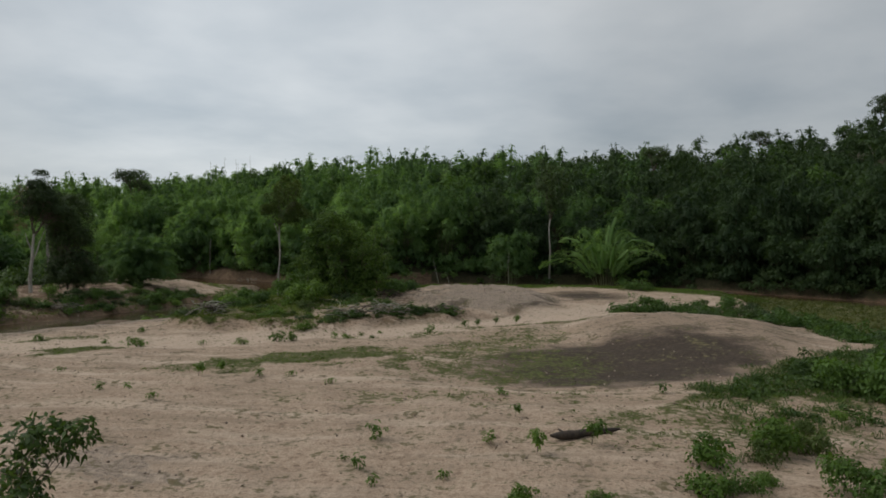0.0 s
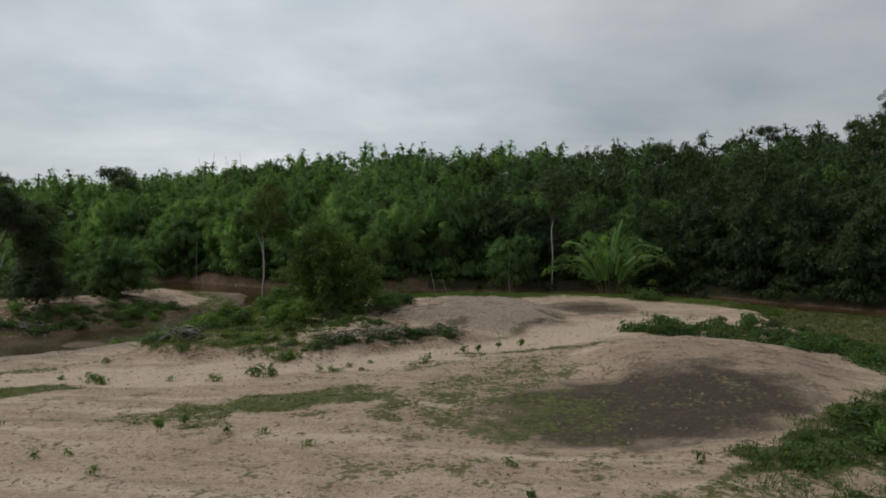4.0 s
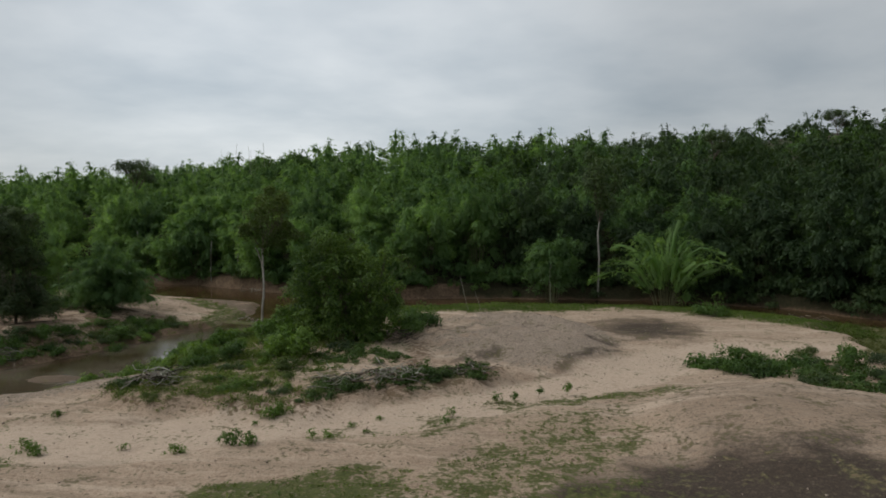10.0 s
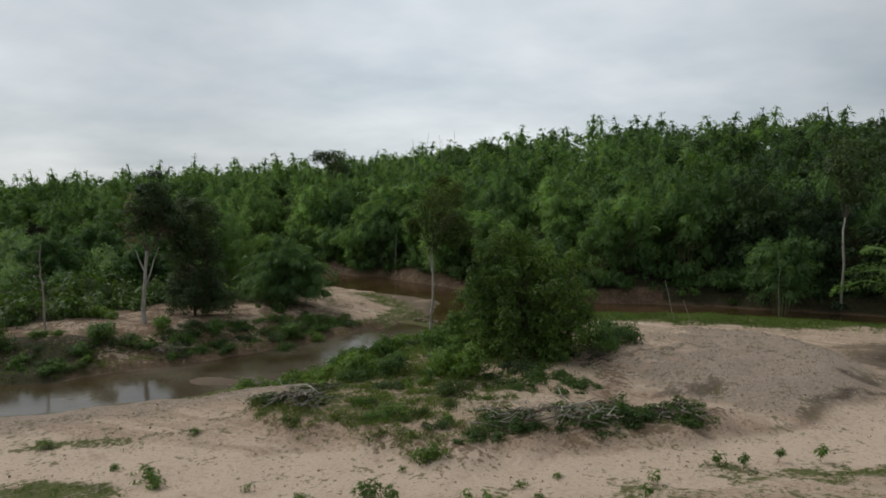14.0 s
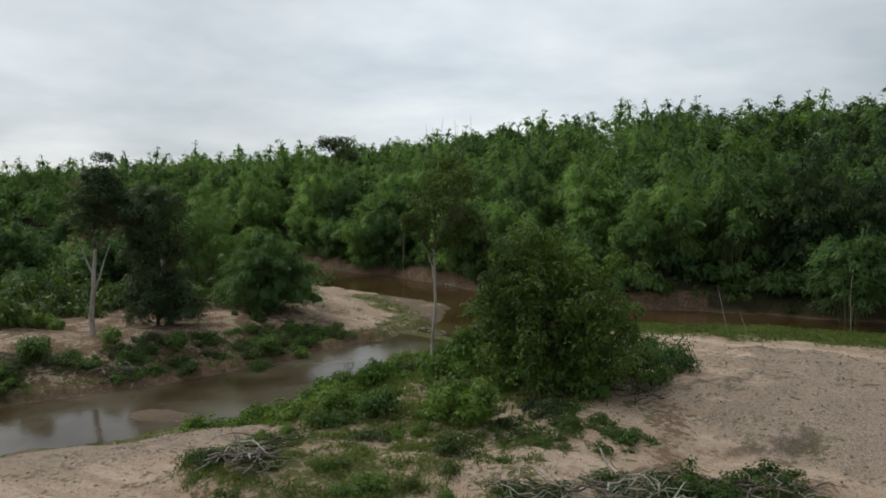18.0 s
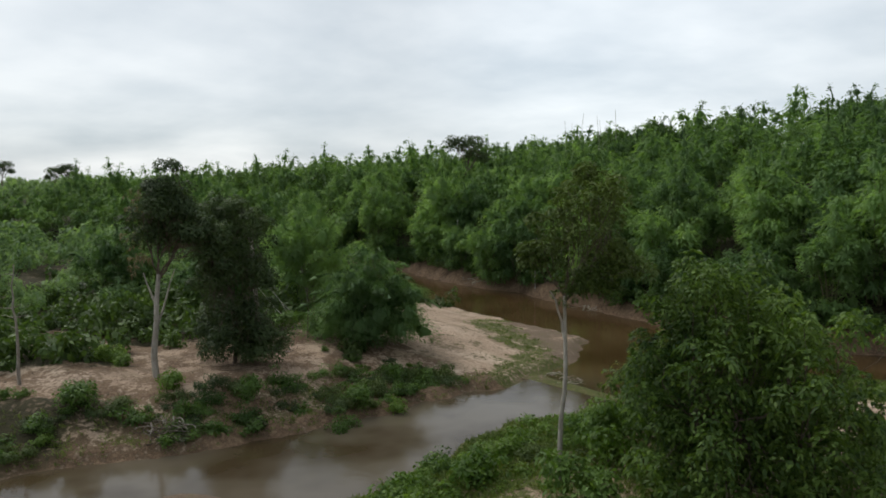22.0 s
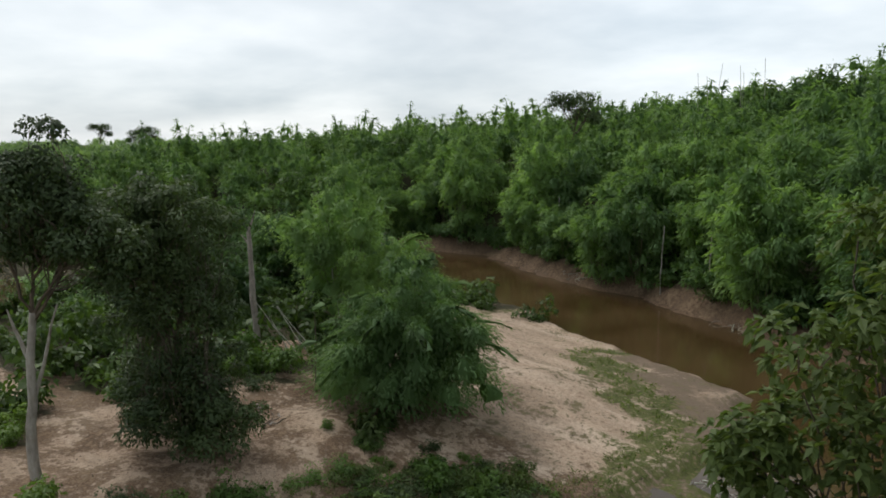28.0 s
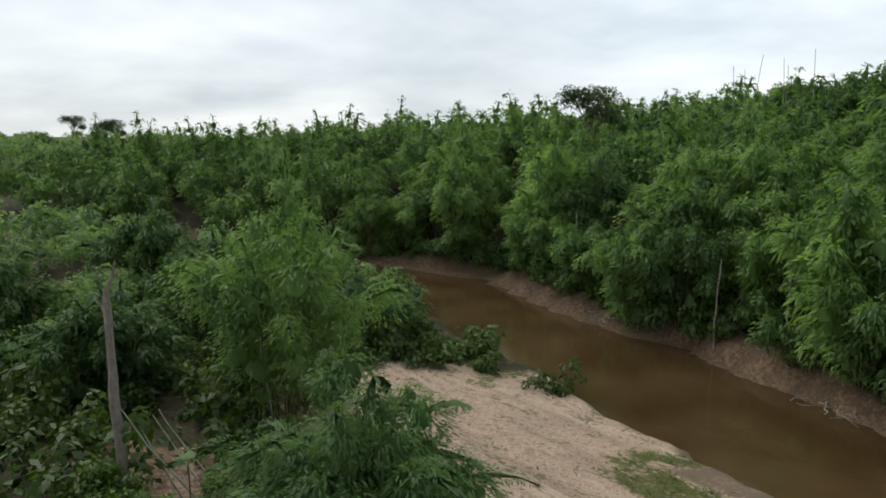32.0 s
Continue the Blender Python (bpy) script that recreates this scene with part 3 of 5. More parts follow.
    way = np.maximum(blob(x, y, -49, 91, 10, 6, 30), blob(x, y, -53.5, 79.3, 8, 3.4, 25))
    way = np.maximum(way, np.maximum(blob(x, y, -58, 100, 6, 1.6, 30), blob(x, y, -62, 86, 7, 2, 20)))
    wild = np.where(g["west"], ease((-44 - x + 2.5 * g["w1"]) / 6) * ease(-np.maximum(spit, way) * 4 + 0.1), 0)
    zones["wild"] = wild
    # East of x=-12 litter darkens the whole bank: overhang shade put into the colour.
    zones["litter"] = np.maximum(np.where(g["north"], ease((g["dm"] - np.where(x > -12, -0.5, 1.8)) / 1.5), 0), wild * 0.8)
    return zones


def build_ground():
    def axis(lo, hi, step, reach):
        core = np.arange(lo, hi + step / 2, step)
        out = step * 1.17 ** np.arange(1, 52)
        out = np.cumsum(out); out = np.append(out[out < reach], reach)
        return np.concatenate([lo - out[::-1], core, hi + out])
    xs, ys = axis(-80, 44, 0.46, 2400), axis(28, 136, 0.46, 2400)
    X, Y = np.meshgrid(xs, ys)
    x, y = X.ravel(), Y.ravel()
    g = lay(x, y)
    nx, ny = len(xs), len(ys)
    i = (np.arange(ny - 1)[:, None] * nx + np.arange(nx - 1)[None]).ravel()
    f = np.stack([i, i + 1, i + 1 + nx, i + nx], 1)
    dry = g["d"] > 0
    z = g["z"] + np.where(dry & ~g["north"], 0.025 * wavy(x, y, 1.7, 11), 0)
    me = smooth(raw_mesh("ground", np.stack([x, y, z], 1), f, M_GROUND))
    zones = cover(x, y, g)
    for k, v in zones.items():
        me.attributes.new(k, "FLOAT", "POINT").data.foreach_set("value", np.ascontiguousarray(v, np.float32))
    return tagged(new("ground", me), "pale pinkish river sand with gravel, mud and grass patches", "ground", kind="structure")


build_ground()


def build_water():
    xs = np.concatenate([np.linspace(-1500, -120, 8), np.linspace(-100, 80, 46), np.linspace(120, 1500, 8)])
    ys = np.concatenate([np.linspace(-600, 30, 6), np.linspace(40, 160, 31), np.linspace(200, 900, 6)])
    X, Y = np.meshgrid(xs, ys)
    nx, ny = len(xs), len(ys)
    i = (np.arange(ny - 1)[:, None] * nx + np.arange(nx - 1)[None]).ravel()
    me = raw_mesh("water", np.stack([X.ravel(), Y.ravel(), np.full(X.size, WATER_Z)], 1), np.stack([i, i + 1, i + 1 + nx, i + nx], 1), M_WATER)
    silt = ease((105.5 - Y.ravel()) / 3) * ease((X.ravel() + 60) / 14)
    me.attributes.new("silt", "FLOAT", "POINT").data.foreach_set("value", silt.astype(np.float32))
    tagged(new("water", me), "still muddy brown river water reflecting the grey sky", "river", kind="structure")


build_water()


# ---------------------------------------------------------------- plants
UP = np.array((0.0, 0.0, 1.0))


def plume(rng, line, radius, n, leaf, width, core=0.36, sides=5):
    """A feathery plume of foliage along an arching line: full below, drawn out to a thin nodding tip. A ragged slim core carries sprays that hang outwards."""
    line = np.asarray(line, float)
    m = len(line)
    u = rng.uniform(0, 1, n) ** 0.85
    at = u * (m - 1)
    i = np.minimum(at.astype(int), m - 2)
    k = (at - i)[:, None]
    tan = unit(np.gradient(line, axis=0))
    axis = unit(tan[i] * (1 - k) + tan[i + 1] * k)
    rad = unit(np.cross(axis, rng.normal(size=(n, 3))) + UP * 0.15)
    wave = rng.uniform(0, 6.28)

    def girth(q):
        return radius * np.clip(0.25 + 3.2 * q, 0, 1) * (1.02 - q) ** 0.7 * (1 + 0.2 * np.sin(q * 11 + wave))
    p = line[i] * (1 - k) + line[i + 1] * k + rad * (girth(u) * rng.uniform(0.25, 1.1, n) ** 0.6)[:, None]
    way = axis * 0.5 + rad * 0.7 - UP * 0.2 + rng.normal(size=(n, 3)) * 0.25
    soft = unit(rad * 0.7 + UP * 0.6 + rng.normal(size=(n, 3)) * 0.08)
    out = [(*blades(p, way, leaf * rng.uniform(0.55, 1.3, n) * (1.15 - 0.55 * u), width * rng.uniform(0.7, 1.25, n) * (1.1 - 0.4 * u), 0.22, rng, UP * 0.8 + rad * 0.6 + rng.normal(size=(n, 3)) * 0.2), np.repeat(soft, 4, 0))]
    if core:
        q = np.linspace(0, 1, m)
        v, f = tube(line, np.maximum(girth(q) * core * np.linspace(1.1, 0.1, m) * rng.uniform(0.7, 1.2, m), 0.015), sides)
        out.append((v + rng.normal(size=v.shape) * radius * 0.12, f, unit(v - np.repeat(line, sides, 0) + UP * 0.02)))
    return join(*out)


def tuft(rng, c, r, out, n, leaf, width):
    """A soft domed mass of bamboo foliage, drawn out along its culm's lean; its sprays hang over at the rim."""
    d = unit(rng.normal(size=(n, 3)) + UP * 0.25)
    p = d * (r * rng.uniform(0.4, 1.08, n) ** 0.7)[:, None] * (1, 1, 0.78)
    p = c + p + out * (p @ out)[:, None] * 0.35 - UP * (np.hypot(p[:, 0], p[:, 1]) ** 2 * 0.22 / r)[:, None]
    way = d * (0.8, 0.8, 0.25) + out * 0.3 - UP * 0.32 + rng.normal(size=(n, 3)) * 0.28
    soft = unit(d * 0.75 + UP * 0.5 + rng.normal(size=(n, 3)) * 0.06)
    skin = (*blades(p, way, leaf * rng.uniform(0.55, 1.35, n), width * rng.uniform(0.7, 1.25, n), 0.22, rng, d * 0.6 + UP * 0.6 + rng.normal(size=(n, 3)) * 0.22), np.repeat(soft, 4, 0))
    q = np.array((-0.5, 0.0, 0.45, 0.8))
    line = c + UP * (r * 0.62 * q)[:, None]
    v, f = tube(line, r * 0.5 * np.array((0.6, 1.0, 0.75, 0.15)), 5)
    return join(skin, (v + rng.normal(size=v.shape) * r * 0.1, f, unit(v - np.repeat(line, 5, 0) + UP * 0.02)))


def bamboo_data(rng, height, spread, culms=12, side=1.0, n=110, leaf=0.4, width=0.075, fat=1.0, low=0.2, nod=1.0, skirt=0, frond=False):
    """Culms that rise from one root: the inner ones tall and upright, the outer ones shorter and arching over. Foliage sits on them in soft masses; each ends in a thin nodding plume."""
    stems, tails = [], []
    size = fat * (height / 11) ** 0.6
    for i in range(culms):
        edge = ((i + 0.5) / culms) ** 0.7
        a = i * 2.4 + rng.uniform(0, 0.9)
        out = np.array((math.cos(a), math.sin(a), 0))
        foot = out * (0.15 + 0.14 * spread * edge) - UP * 0.15
        h = height * (1.06 - 0.42 * edge) * rng.uniform(0.82, 1.1)
        reach = spread * (0.16 + 0.72 * edge) * rng.uniform(0.75, 1.1)
        bend = nod * (0.4 + 0.6 * edge) * rng.uniform(0.7, 1.25)

        def at(u):
            return foot + out * reach * (0.3 * u + 0.7 * u ** 2.4) + UP * h * (u - bend * 0.22 * u ** 5) * 1.05
        stems.append(tube(np.array([at(u) for u in np.linspace(0, 0.9, 7)]), np.linspace(0.05, 0.014, 7), 4))
        first = max(0.08, low * (1.7 - 1.1 * edge))
        tip = at(1.0)
        hook = out * rng.uniform(0.5, 1.2) * size * bend
        end = [tip + hook * 0.6 - UP * 0.12 * size * bend, tip + hook * 1.15 - UP * 0.4 * size * bend]
        if frond:
            tails.append(plume(rng, [at(u) for u in np.linspace(0.3, 1.0, 6)] + end, rng.uniform(0.8, 1.1) * size, 2 * n, leaf, width))
        else:
            tails.append(plume(rng, [at(u) for u in np.linspace(0.76, 1.0, 4)] + end, rng.uniform(0.48, 0.7) * size, int(n * 0.75), leaf * 0.8, width * 0.65, core=0.12))
            for u, r in ((0.64, 1.0), (0.80, 0.85)):
                tails.append(tuft(rng, at(u + rng.uniform(-0.06, 0.06)), rng.uniform(0.8, 1.2) * r * size, out, n, leaf, width))
        for k in range(int(side + rng.rand())):
            u = rng.uniform(first, 0.86)
            turn = a + rng.normal() * 0.9
            d = np.array((math.cos(turn), math.sin(turn), 0))
            tails.append(tuft(rng, at(u) + d * rng.uniform(0.6, 1.7) * size * (1.15 - 0.4 * u), rng.uniform(0.8, 1.25) * size, d, n, leaf, width))
    for i in range(skirt):
        a = i * 2.4
        d = np.array((math.cos(a), math.sin(a), 0))
        tails.append(tuft(rng, d * spread * rng.uniform(0.5, 0.9) + UP * rng.uniform(0.5, 2.4), rng.uniform(0.75, 1.1), d, n, leaf, width))
    return stems, join(*tails)


def puffs(rng, centres, radii, n, leaf, width, flat=0.8, up=0.3, loose=0.45):
    """Leaf masses: round each centre the leaves lie like scales, facing outwards."""
    c = np.repeat(np.asarray(centres, float), n, 0)
    r = np.repeat(np.broadcast_to(radii, len(centres)) * rng.uniform(0.7, 1.2, len(centres)), n)
    m = len(c)
    d = unit(rng.normal(size=(m, 3)) + UP * up)
    p = c + d * (r * rng.uniform(0.7, 1.08, m))[:, None] * (1, 1, flat)
    face = unit(d + rng.normal(size=(m, 3)) * loose + UP * 0.25)
    way = np.cross(face, rng.normal(size=(m, 3))) + d * 0.35 - UP * 0.3
    return (*blades(p, way, leaf * rng.uniform(0.65, 1.3, m), width * rng.uniform(0.75, 1.25, m), 0.2, rng, face), np.repeat(unit(d * 0.8 + UP * 0.35 + rng.normal(size=(m, 3)) * 0.12), 4, 0))


def rosettes(rng, centres, radii, per, leaf, width, droop=0.3, flat=0.75, up=0.35, rays=6):
    """Leaf clumps round the centres: each clump has per whorls of leaves on its outer and upper side."""
    out = []
    for c, r in zip(centres, np.broadcast_to(radii, len(centres))):
        n = max(3, int(per * rng.uniform(0.75, 1.25)))
        d = unit(rng.normal(size=(n, 3)) + (0, 0, up))
        rad = r * rng.uniform(0.3, 1.0, n) ** 0.5
        p = np.repeat(np.asarray(c) + d * rad[:, None] * (1, 1, flat), rays, 0)
        axis = np.repeat(unit(d + UP * 0.7), rays, 0)
        a = unit(np.cross(axis, rng.normal(size=(n * rays, 3))))
        w = a + axis * rng.uniform(-0.1, 0.45, n * rays)[:, None]
        out.append(blades(p, w, leaf * rng.uniform(0.65, 1.25, n * rays), width * rng.uniform(0.75, 1.2, n * rays), droop, rng))
    return join(*out)


def shell(rng, n, rx, ry, rz, cz, inner=0.55, bottom=-0.6):
    """Places for clumps inside an oval crown, most of them near its skin."""
    d = unit(rng.normal(size=(n * 4, 3)))
    d = d[d[:, 2] > bottom][:n]
    r = rng.uniform(inner ** 3, 1, len(d)) ** (1 / 3)
    lump = 1 + 0.18 * np.sin(d[:, 0] * 5 + rng.uniform(0, 6)) + 0.16 * np.sin(d[:, 1] * 6 + d[:, 2] * 4 + rng.uniform(0, 6))
    return d * (r * lump)[:, None] * (rx, ry, rz) + (0, 0, cz)


def bamboo_clump(rng, height, spread, mat=None, label="green bamboo clump with arching feathery plumes on the bank", **kw):
    root = thing("bamboo_clump", label, "bamboo", "bamboo along the river")
    stems, leaves = bamboo_data(rng, height, spread, **kw)
    for st in stems:
        part("culm", st, M_CULM, root)
    part("foliage", leaves, mat or M_BAMBOO, root)
    return root


def put(ob, x, y, turn=0.0, size=1.0, sink=0.05, tall=1.0):
    ob.matrix_basis = Matrix.LocRotScale((x, y, ground_z(x, y) - sink), Euler((0, 0, radians(turn))), (size, size, size * tall))
    return ob


def put_copy(ob, x, y, turn, size, sink=0.05, tall=1.0):
    return put(copy_thing(ob, Matrix.Identity(4)), x, y, turn, size, sink, tall)


def strew(name, label, category, models, spots, mat, rng, sizes=(0.75, 1.25), tall=(0.85, 1.15), sink=0.1):
    """Many plants joined into one mesh: models of (verts, faces), spots of (x, y)."""
    vs, fs, ns, n = [], [], [], 0
    xs, ys = np.array([p[0] for p in spots]), np.array([p[1] for p in spots])
    zs = lay(xs, ys)["z"]
    for x, y, z in zip(xs, ys, zs):
        v, f, k = models[rng.randint(len(models))]
        a, s = rng.uniform(0, 6.28), rng.uniform(*sizes)
        c, q = math.cos(a) * s, math.sin(a) * s
        vs.append(np.stack([v[:, 0] * c - v[:, 1] * q + x, v[:, 0] * q + v[:, 1] * c + y, v[:, 2] * s * rng.uniform(*tall) + z - sink], 1))
        ns.append(np.stack([(k[:, 0] * c - k[:, 1] * q) / s, (k[:, 0] * q + k[:, 1] * c) / s, k[:, 2]], 1))
        fs.append(f + n); n += len(v)
    return tagged(new(name, raw_mesh(name, np.concatenate(vs), np.concatenate(fs), mat, np.concatenate(ns))), label, category, kind="stuff")


def forest():
    rng = np.random.RandomState(11)
    kinds = []
    # three clumps of each leaf: middle, lightened, shaded
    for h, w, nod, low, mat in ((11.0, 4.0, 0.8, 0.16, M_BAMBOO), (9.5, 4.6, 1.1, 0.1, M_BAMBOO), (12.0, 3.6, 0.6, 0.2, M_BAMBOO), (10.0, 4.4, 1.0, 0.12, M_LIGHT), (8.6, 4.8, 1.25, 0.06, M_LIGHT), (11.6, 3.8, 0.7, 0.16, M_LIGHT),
                                (10.5, 4.4, 0.9, 0.12, M_SHADED), (9.0, 4.8, 1.2, 0.06, M_SHADED), (12.0, 3.8, 0.6, 0.16, M_SHADED)):
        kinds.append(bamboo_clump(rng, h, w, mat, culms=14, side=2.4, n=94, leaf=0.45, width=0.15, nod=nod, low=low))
    used = [False] * len(kinds)
    near, far = [], []
    gx, gy = np.meshgrid(np.arange(-190, 130, 5.8), np.arange(70, 265, 5.8))
    gx, gy = gx.ravel() + rng.uniform(-2.2, 2.2, gx.size), gy.ravel() + rng.uniform(-2.2, 2.2, gx.size)
    g = lay(gx, gy)
    ok = g["north"] & (g["dm"] > 0.9) & (g["dm"] < 100) & (gx < 40 + (gy - 70) * 1.1) & (gx > -170)
    for x, y, dm in zip(gx[ok], gy[ok], g["dm"][ok]):
        if dm < 13 and -110 < x < 66:
            near.append((x, y, dm))
        elif dm < 45 or rng.rand() < (0.7 if dm < 65 else 0.35):
            far.append((x, y))

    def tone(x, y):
        """0 lightened, 1 middle, 2 shaded: light painted to fall off towards the east."""
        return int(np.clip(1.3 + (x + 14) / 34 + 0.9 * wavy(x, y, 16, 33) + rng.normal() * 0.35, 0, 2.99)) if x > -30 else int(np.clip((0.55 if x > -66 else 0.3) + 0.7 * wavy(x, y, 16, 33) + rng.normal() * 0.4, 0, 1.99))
    for x, y, dm in near:
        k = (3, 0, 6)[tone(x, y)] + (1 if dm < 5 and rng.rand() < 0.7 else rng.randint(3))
        size, turn, tall = rng.uniform(0.86, 1.24), rng.uniform(0, 360), rng.uniform(0.94, 1.2) * (1.1 if -64 < x < -34 and dm > 4 else 1.0)
        if used[k]:
            put_copy(kinds[k], x, y, turn, size, tall=tall)
        else:
            put(kinds[k], x, y, turn, size, tall=tall)
            used[k] = True
    for k, ob in enumerate(kinds):
        if not used[k]:
            put(ob, -120 + 6 * k, 150, 0, 1.0)

    def models(culms, n, leaf, side):
        some = [bamboo_data(rng, rng.uniform(8.5, 10.5), rng.uniform(3.6, 4.8), culms, side, n, leaf, leaf * 0.3, 1.1, 0.2, rng.uniform(0.7, 1.2))[1] for _ in range(6)]
        spires = [bamboo_data(rng, rng.uniform(10.2, 11.2), 3.4, culms - 1, side * 0.6, n, leaf * 0.9, leaf * 0.34, 1.0, 0.3, 0.7)[1] for _ in range(4)]
        return some * 2 + spires
    depth = lay(np.array([q[0] for q in far]), np.array([q[1] for q in far]))["dm"]
    tones = [tone(*q) for q in far]
    low, high = models(8, 36, 0.72, 1.2), models(6, 26, 0.95, 0.8)
    for k, (mat, word) in enumerate(((M_LIGHT, "fresh, lightened green"), (M_BAMBOO, "green"), (M_SHADED, "shaded green"))):
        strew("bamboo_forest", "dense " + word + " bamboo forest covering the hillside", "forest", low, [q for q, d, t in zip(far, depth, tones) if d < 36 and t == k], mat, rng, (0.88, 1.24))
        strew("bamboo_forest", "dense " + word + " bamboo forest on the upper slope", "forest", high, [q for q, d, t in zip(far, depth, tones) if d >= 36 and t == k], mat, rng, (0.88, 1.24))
    # the tallest stand, halfway up the western slope
    lofty = [bamboo_data(rng, rng.uniform(11.5, 13), 3.2, 7, 0.8, 56, 0.48, 0.16, 0.95, 0.35, 0.9)[1] for _ in range(5)]
    stand = [(x + rng.uniform(-1.5, 1.5), y + rng.uniform(-2, 2)) for x in range(-92, -50, 4) for y in (183, 190, 197)]
    strew("bamboo_forest", "tall feathery bamboo standing above the forest skyline", "forest", lofty, stand, M_BAMBOO, rng, (0.72, 0.9))
    # broad-leaved trees among the bamboo
    trees = [puffs(rng, shell(rng, 26, 3.2, 3.2, 3.4, 6.5), 1.15, 30, 0.7, 0.36) for _ in range(3)]
    some = [far[i] for i in rng.choice(len(far), 40, replace=False)]
    strew("hillside_trees", "dark broad-leaved trees standing among the bamboo", "forest", trees, some, M_BROAD, rng, (0.6, 1.0))


forest()


def lowland():
    """Woods and thicket on the flat land west of the river."""
    rng = np.random.RandomState(12)
    spots = []
    for step, lo, hi in ((5.4, -150, -74), (8.0, -260, -150), (12.0, -480, -260)):
        gx, gy = np.meshgrid(np.arange(lo, hi, step), np.arange(0, 330, step))
        gx, gy = gx.ravel() + rng.uniform(-0.4, 0.4, gx.size) * step, gy.ravel() + rng.uniform(-0.4, 0.4, gx.size) * step
        g = lay(gx, gy)
        ok = ((g["west"] & (g["d"] > 4)) | (g["north"] & (gx < -190) & (g["dm"] > 3))) & (gy > 30 + 0.15 * np.abs(gx)) & (gy < 120 - gx * 0.75)
        spots += list(zip(gx[ok], gy[ok]))
    def trees(clumps, n, leaf):
        return [puffs(rng, shell(rng, clumps, 3.1, 3.1, 2.4, rng.uniform(2.8, 5.0)), 1.15, n, leaf, leaf * 0.5) for _ in range(6)]

    def bams(n, leaf):
        return [bamboo_data(rng, rng.uniform(6, 8.5), 3.8, 8, 0.9, n, leaf, leaf * 0.36, 1.1, 0.12, 1.0)[1] for _ in range(5)]
    near = [q for q in spots if -125 < q[0] <= -98]
    next_to = [q for q in spots if q[0] > -98]
    # all these woods carry the green that is paled for haze
    strew("lowland_trees", "low haze-paled green broad-leaved woods behind the terrace", "forest", trees(20, 34, 0.55), next_to[0::2], M_HAZED_WOOD, rng, (0.3, 0.7))
    strew("lowland_bamboo", "low feathery bamboo behind the terrace", "forest", bams(24, 0.66), next_to[1::2], M_HAZED_WOOD, rng, (0.4, 0.75))
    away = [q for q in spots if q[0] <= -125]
    strew("lowland_trees", "low green broad-leaved woods on flat land", "forest", trees(20, 26, 0.75), near[0::2], M_HAZED_WOOD, rng, (0.5, 1.1))
    strew("lowland_bamboo", "feathery green bamboo across the flat land", "forest", bams(15, 0.92), near[1::2], M_HAZED_WOOD, rng, (0.5, 1.0))
    strew("lowland_trees", "distant low green broad-leaved woods", "forest", trees(13, 16, 1.0), away[0::2], M_HAZED_WOOD, rng, (0.6, 1.2))
    strew("lowland_bamboo", "distant feathery green bamboo", "forest", bams(9, 1.4), away[1::2], M_HAZED_WOOD, rng, (0.6, 1.1))


lowland()


def shrub(rng, r, h, mat, leaf=0.3, width=0.16, clumps=12, per=9, label="leafy green shrub on the river bank", group="shrubs on the banks", rays=6, name="shrub", airy=False):
    root = thing(name, label, "shrub", group)
    lobes = []
    for i in range(4):
        a, q = rng.uniform(0, 6.28), rng.uniform(0.45, 1.0)
        lobes.append(shell(rng, max(3, clumps // 3), r * 0.5, r * 0.5, h * 0.4 * q, h * 0.46 * q, 0.3, -0.7) + (math.cos(a) * r * 0.5, math.sin(a) * r * 0.5, 0))
    centres = np.concatenate(lobes)
    for i in range(4):
        part("stem", tube(wander((rng.normal() * 0.06, rng.normal() * 0.06, -0.1), centres[i] * (0.8, 0.8, 0.9), 5, 0.2, rng), np.linspace(0.03, 0.008, 5), 4), M_BARK, root)
    part("leaves", rosettes(rng, centres, 0.2 * (r + h) / 2 + 0.1, per, leaf, width, 0.2, 1.0, 0.6, rays) if airy else puffs(rng, centres, 0.2 * (r + h) / 2 + 0.12, per * rays, leaf, width, 0.85, 0.3, 0.6), mat, root)
    return root


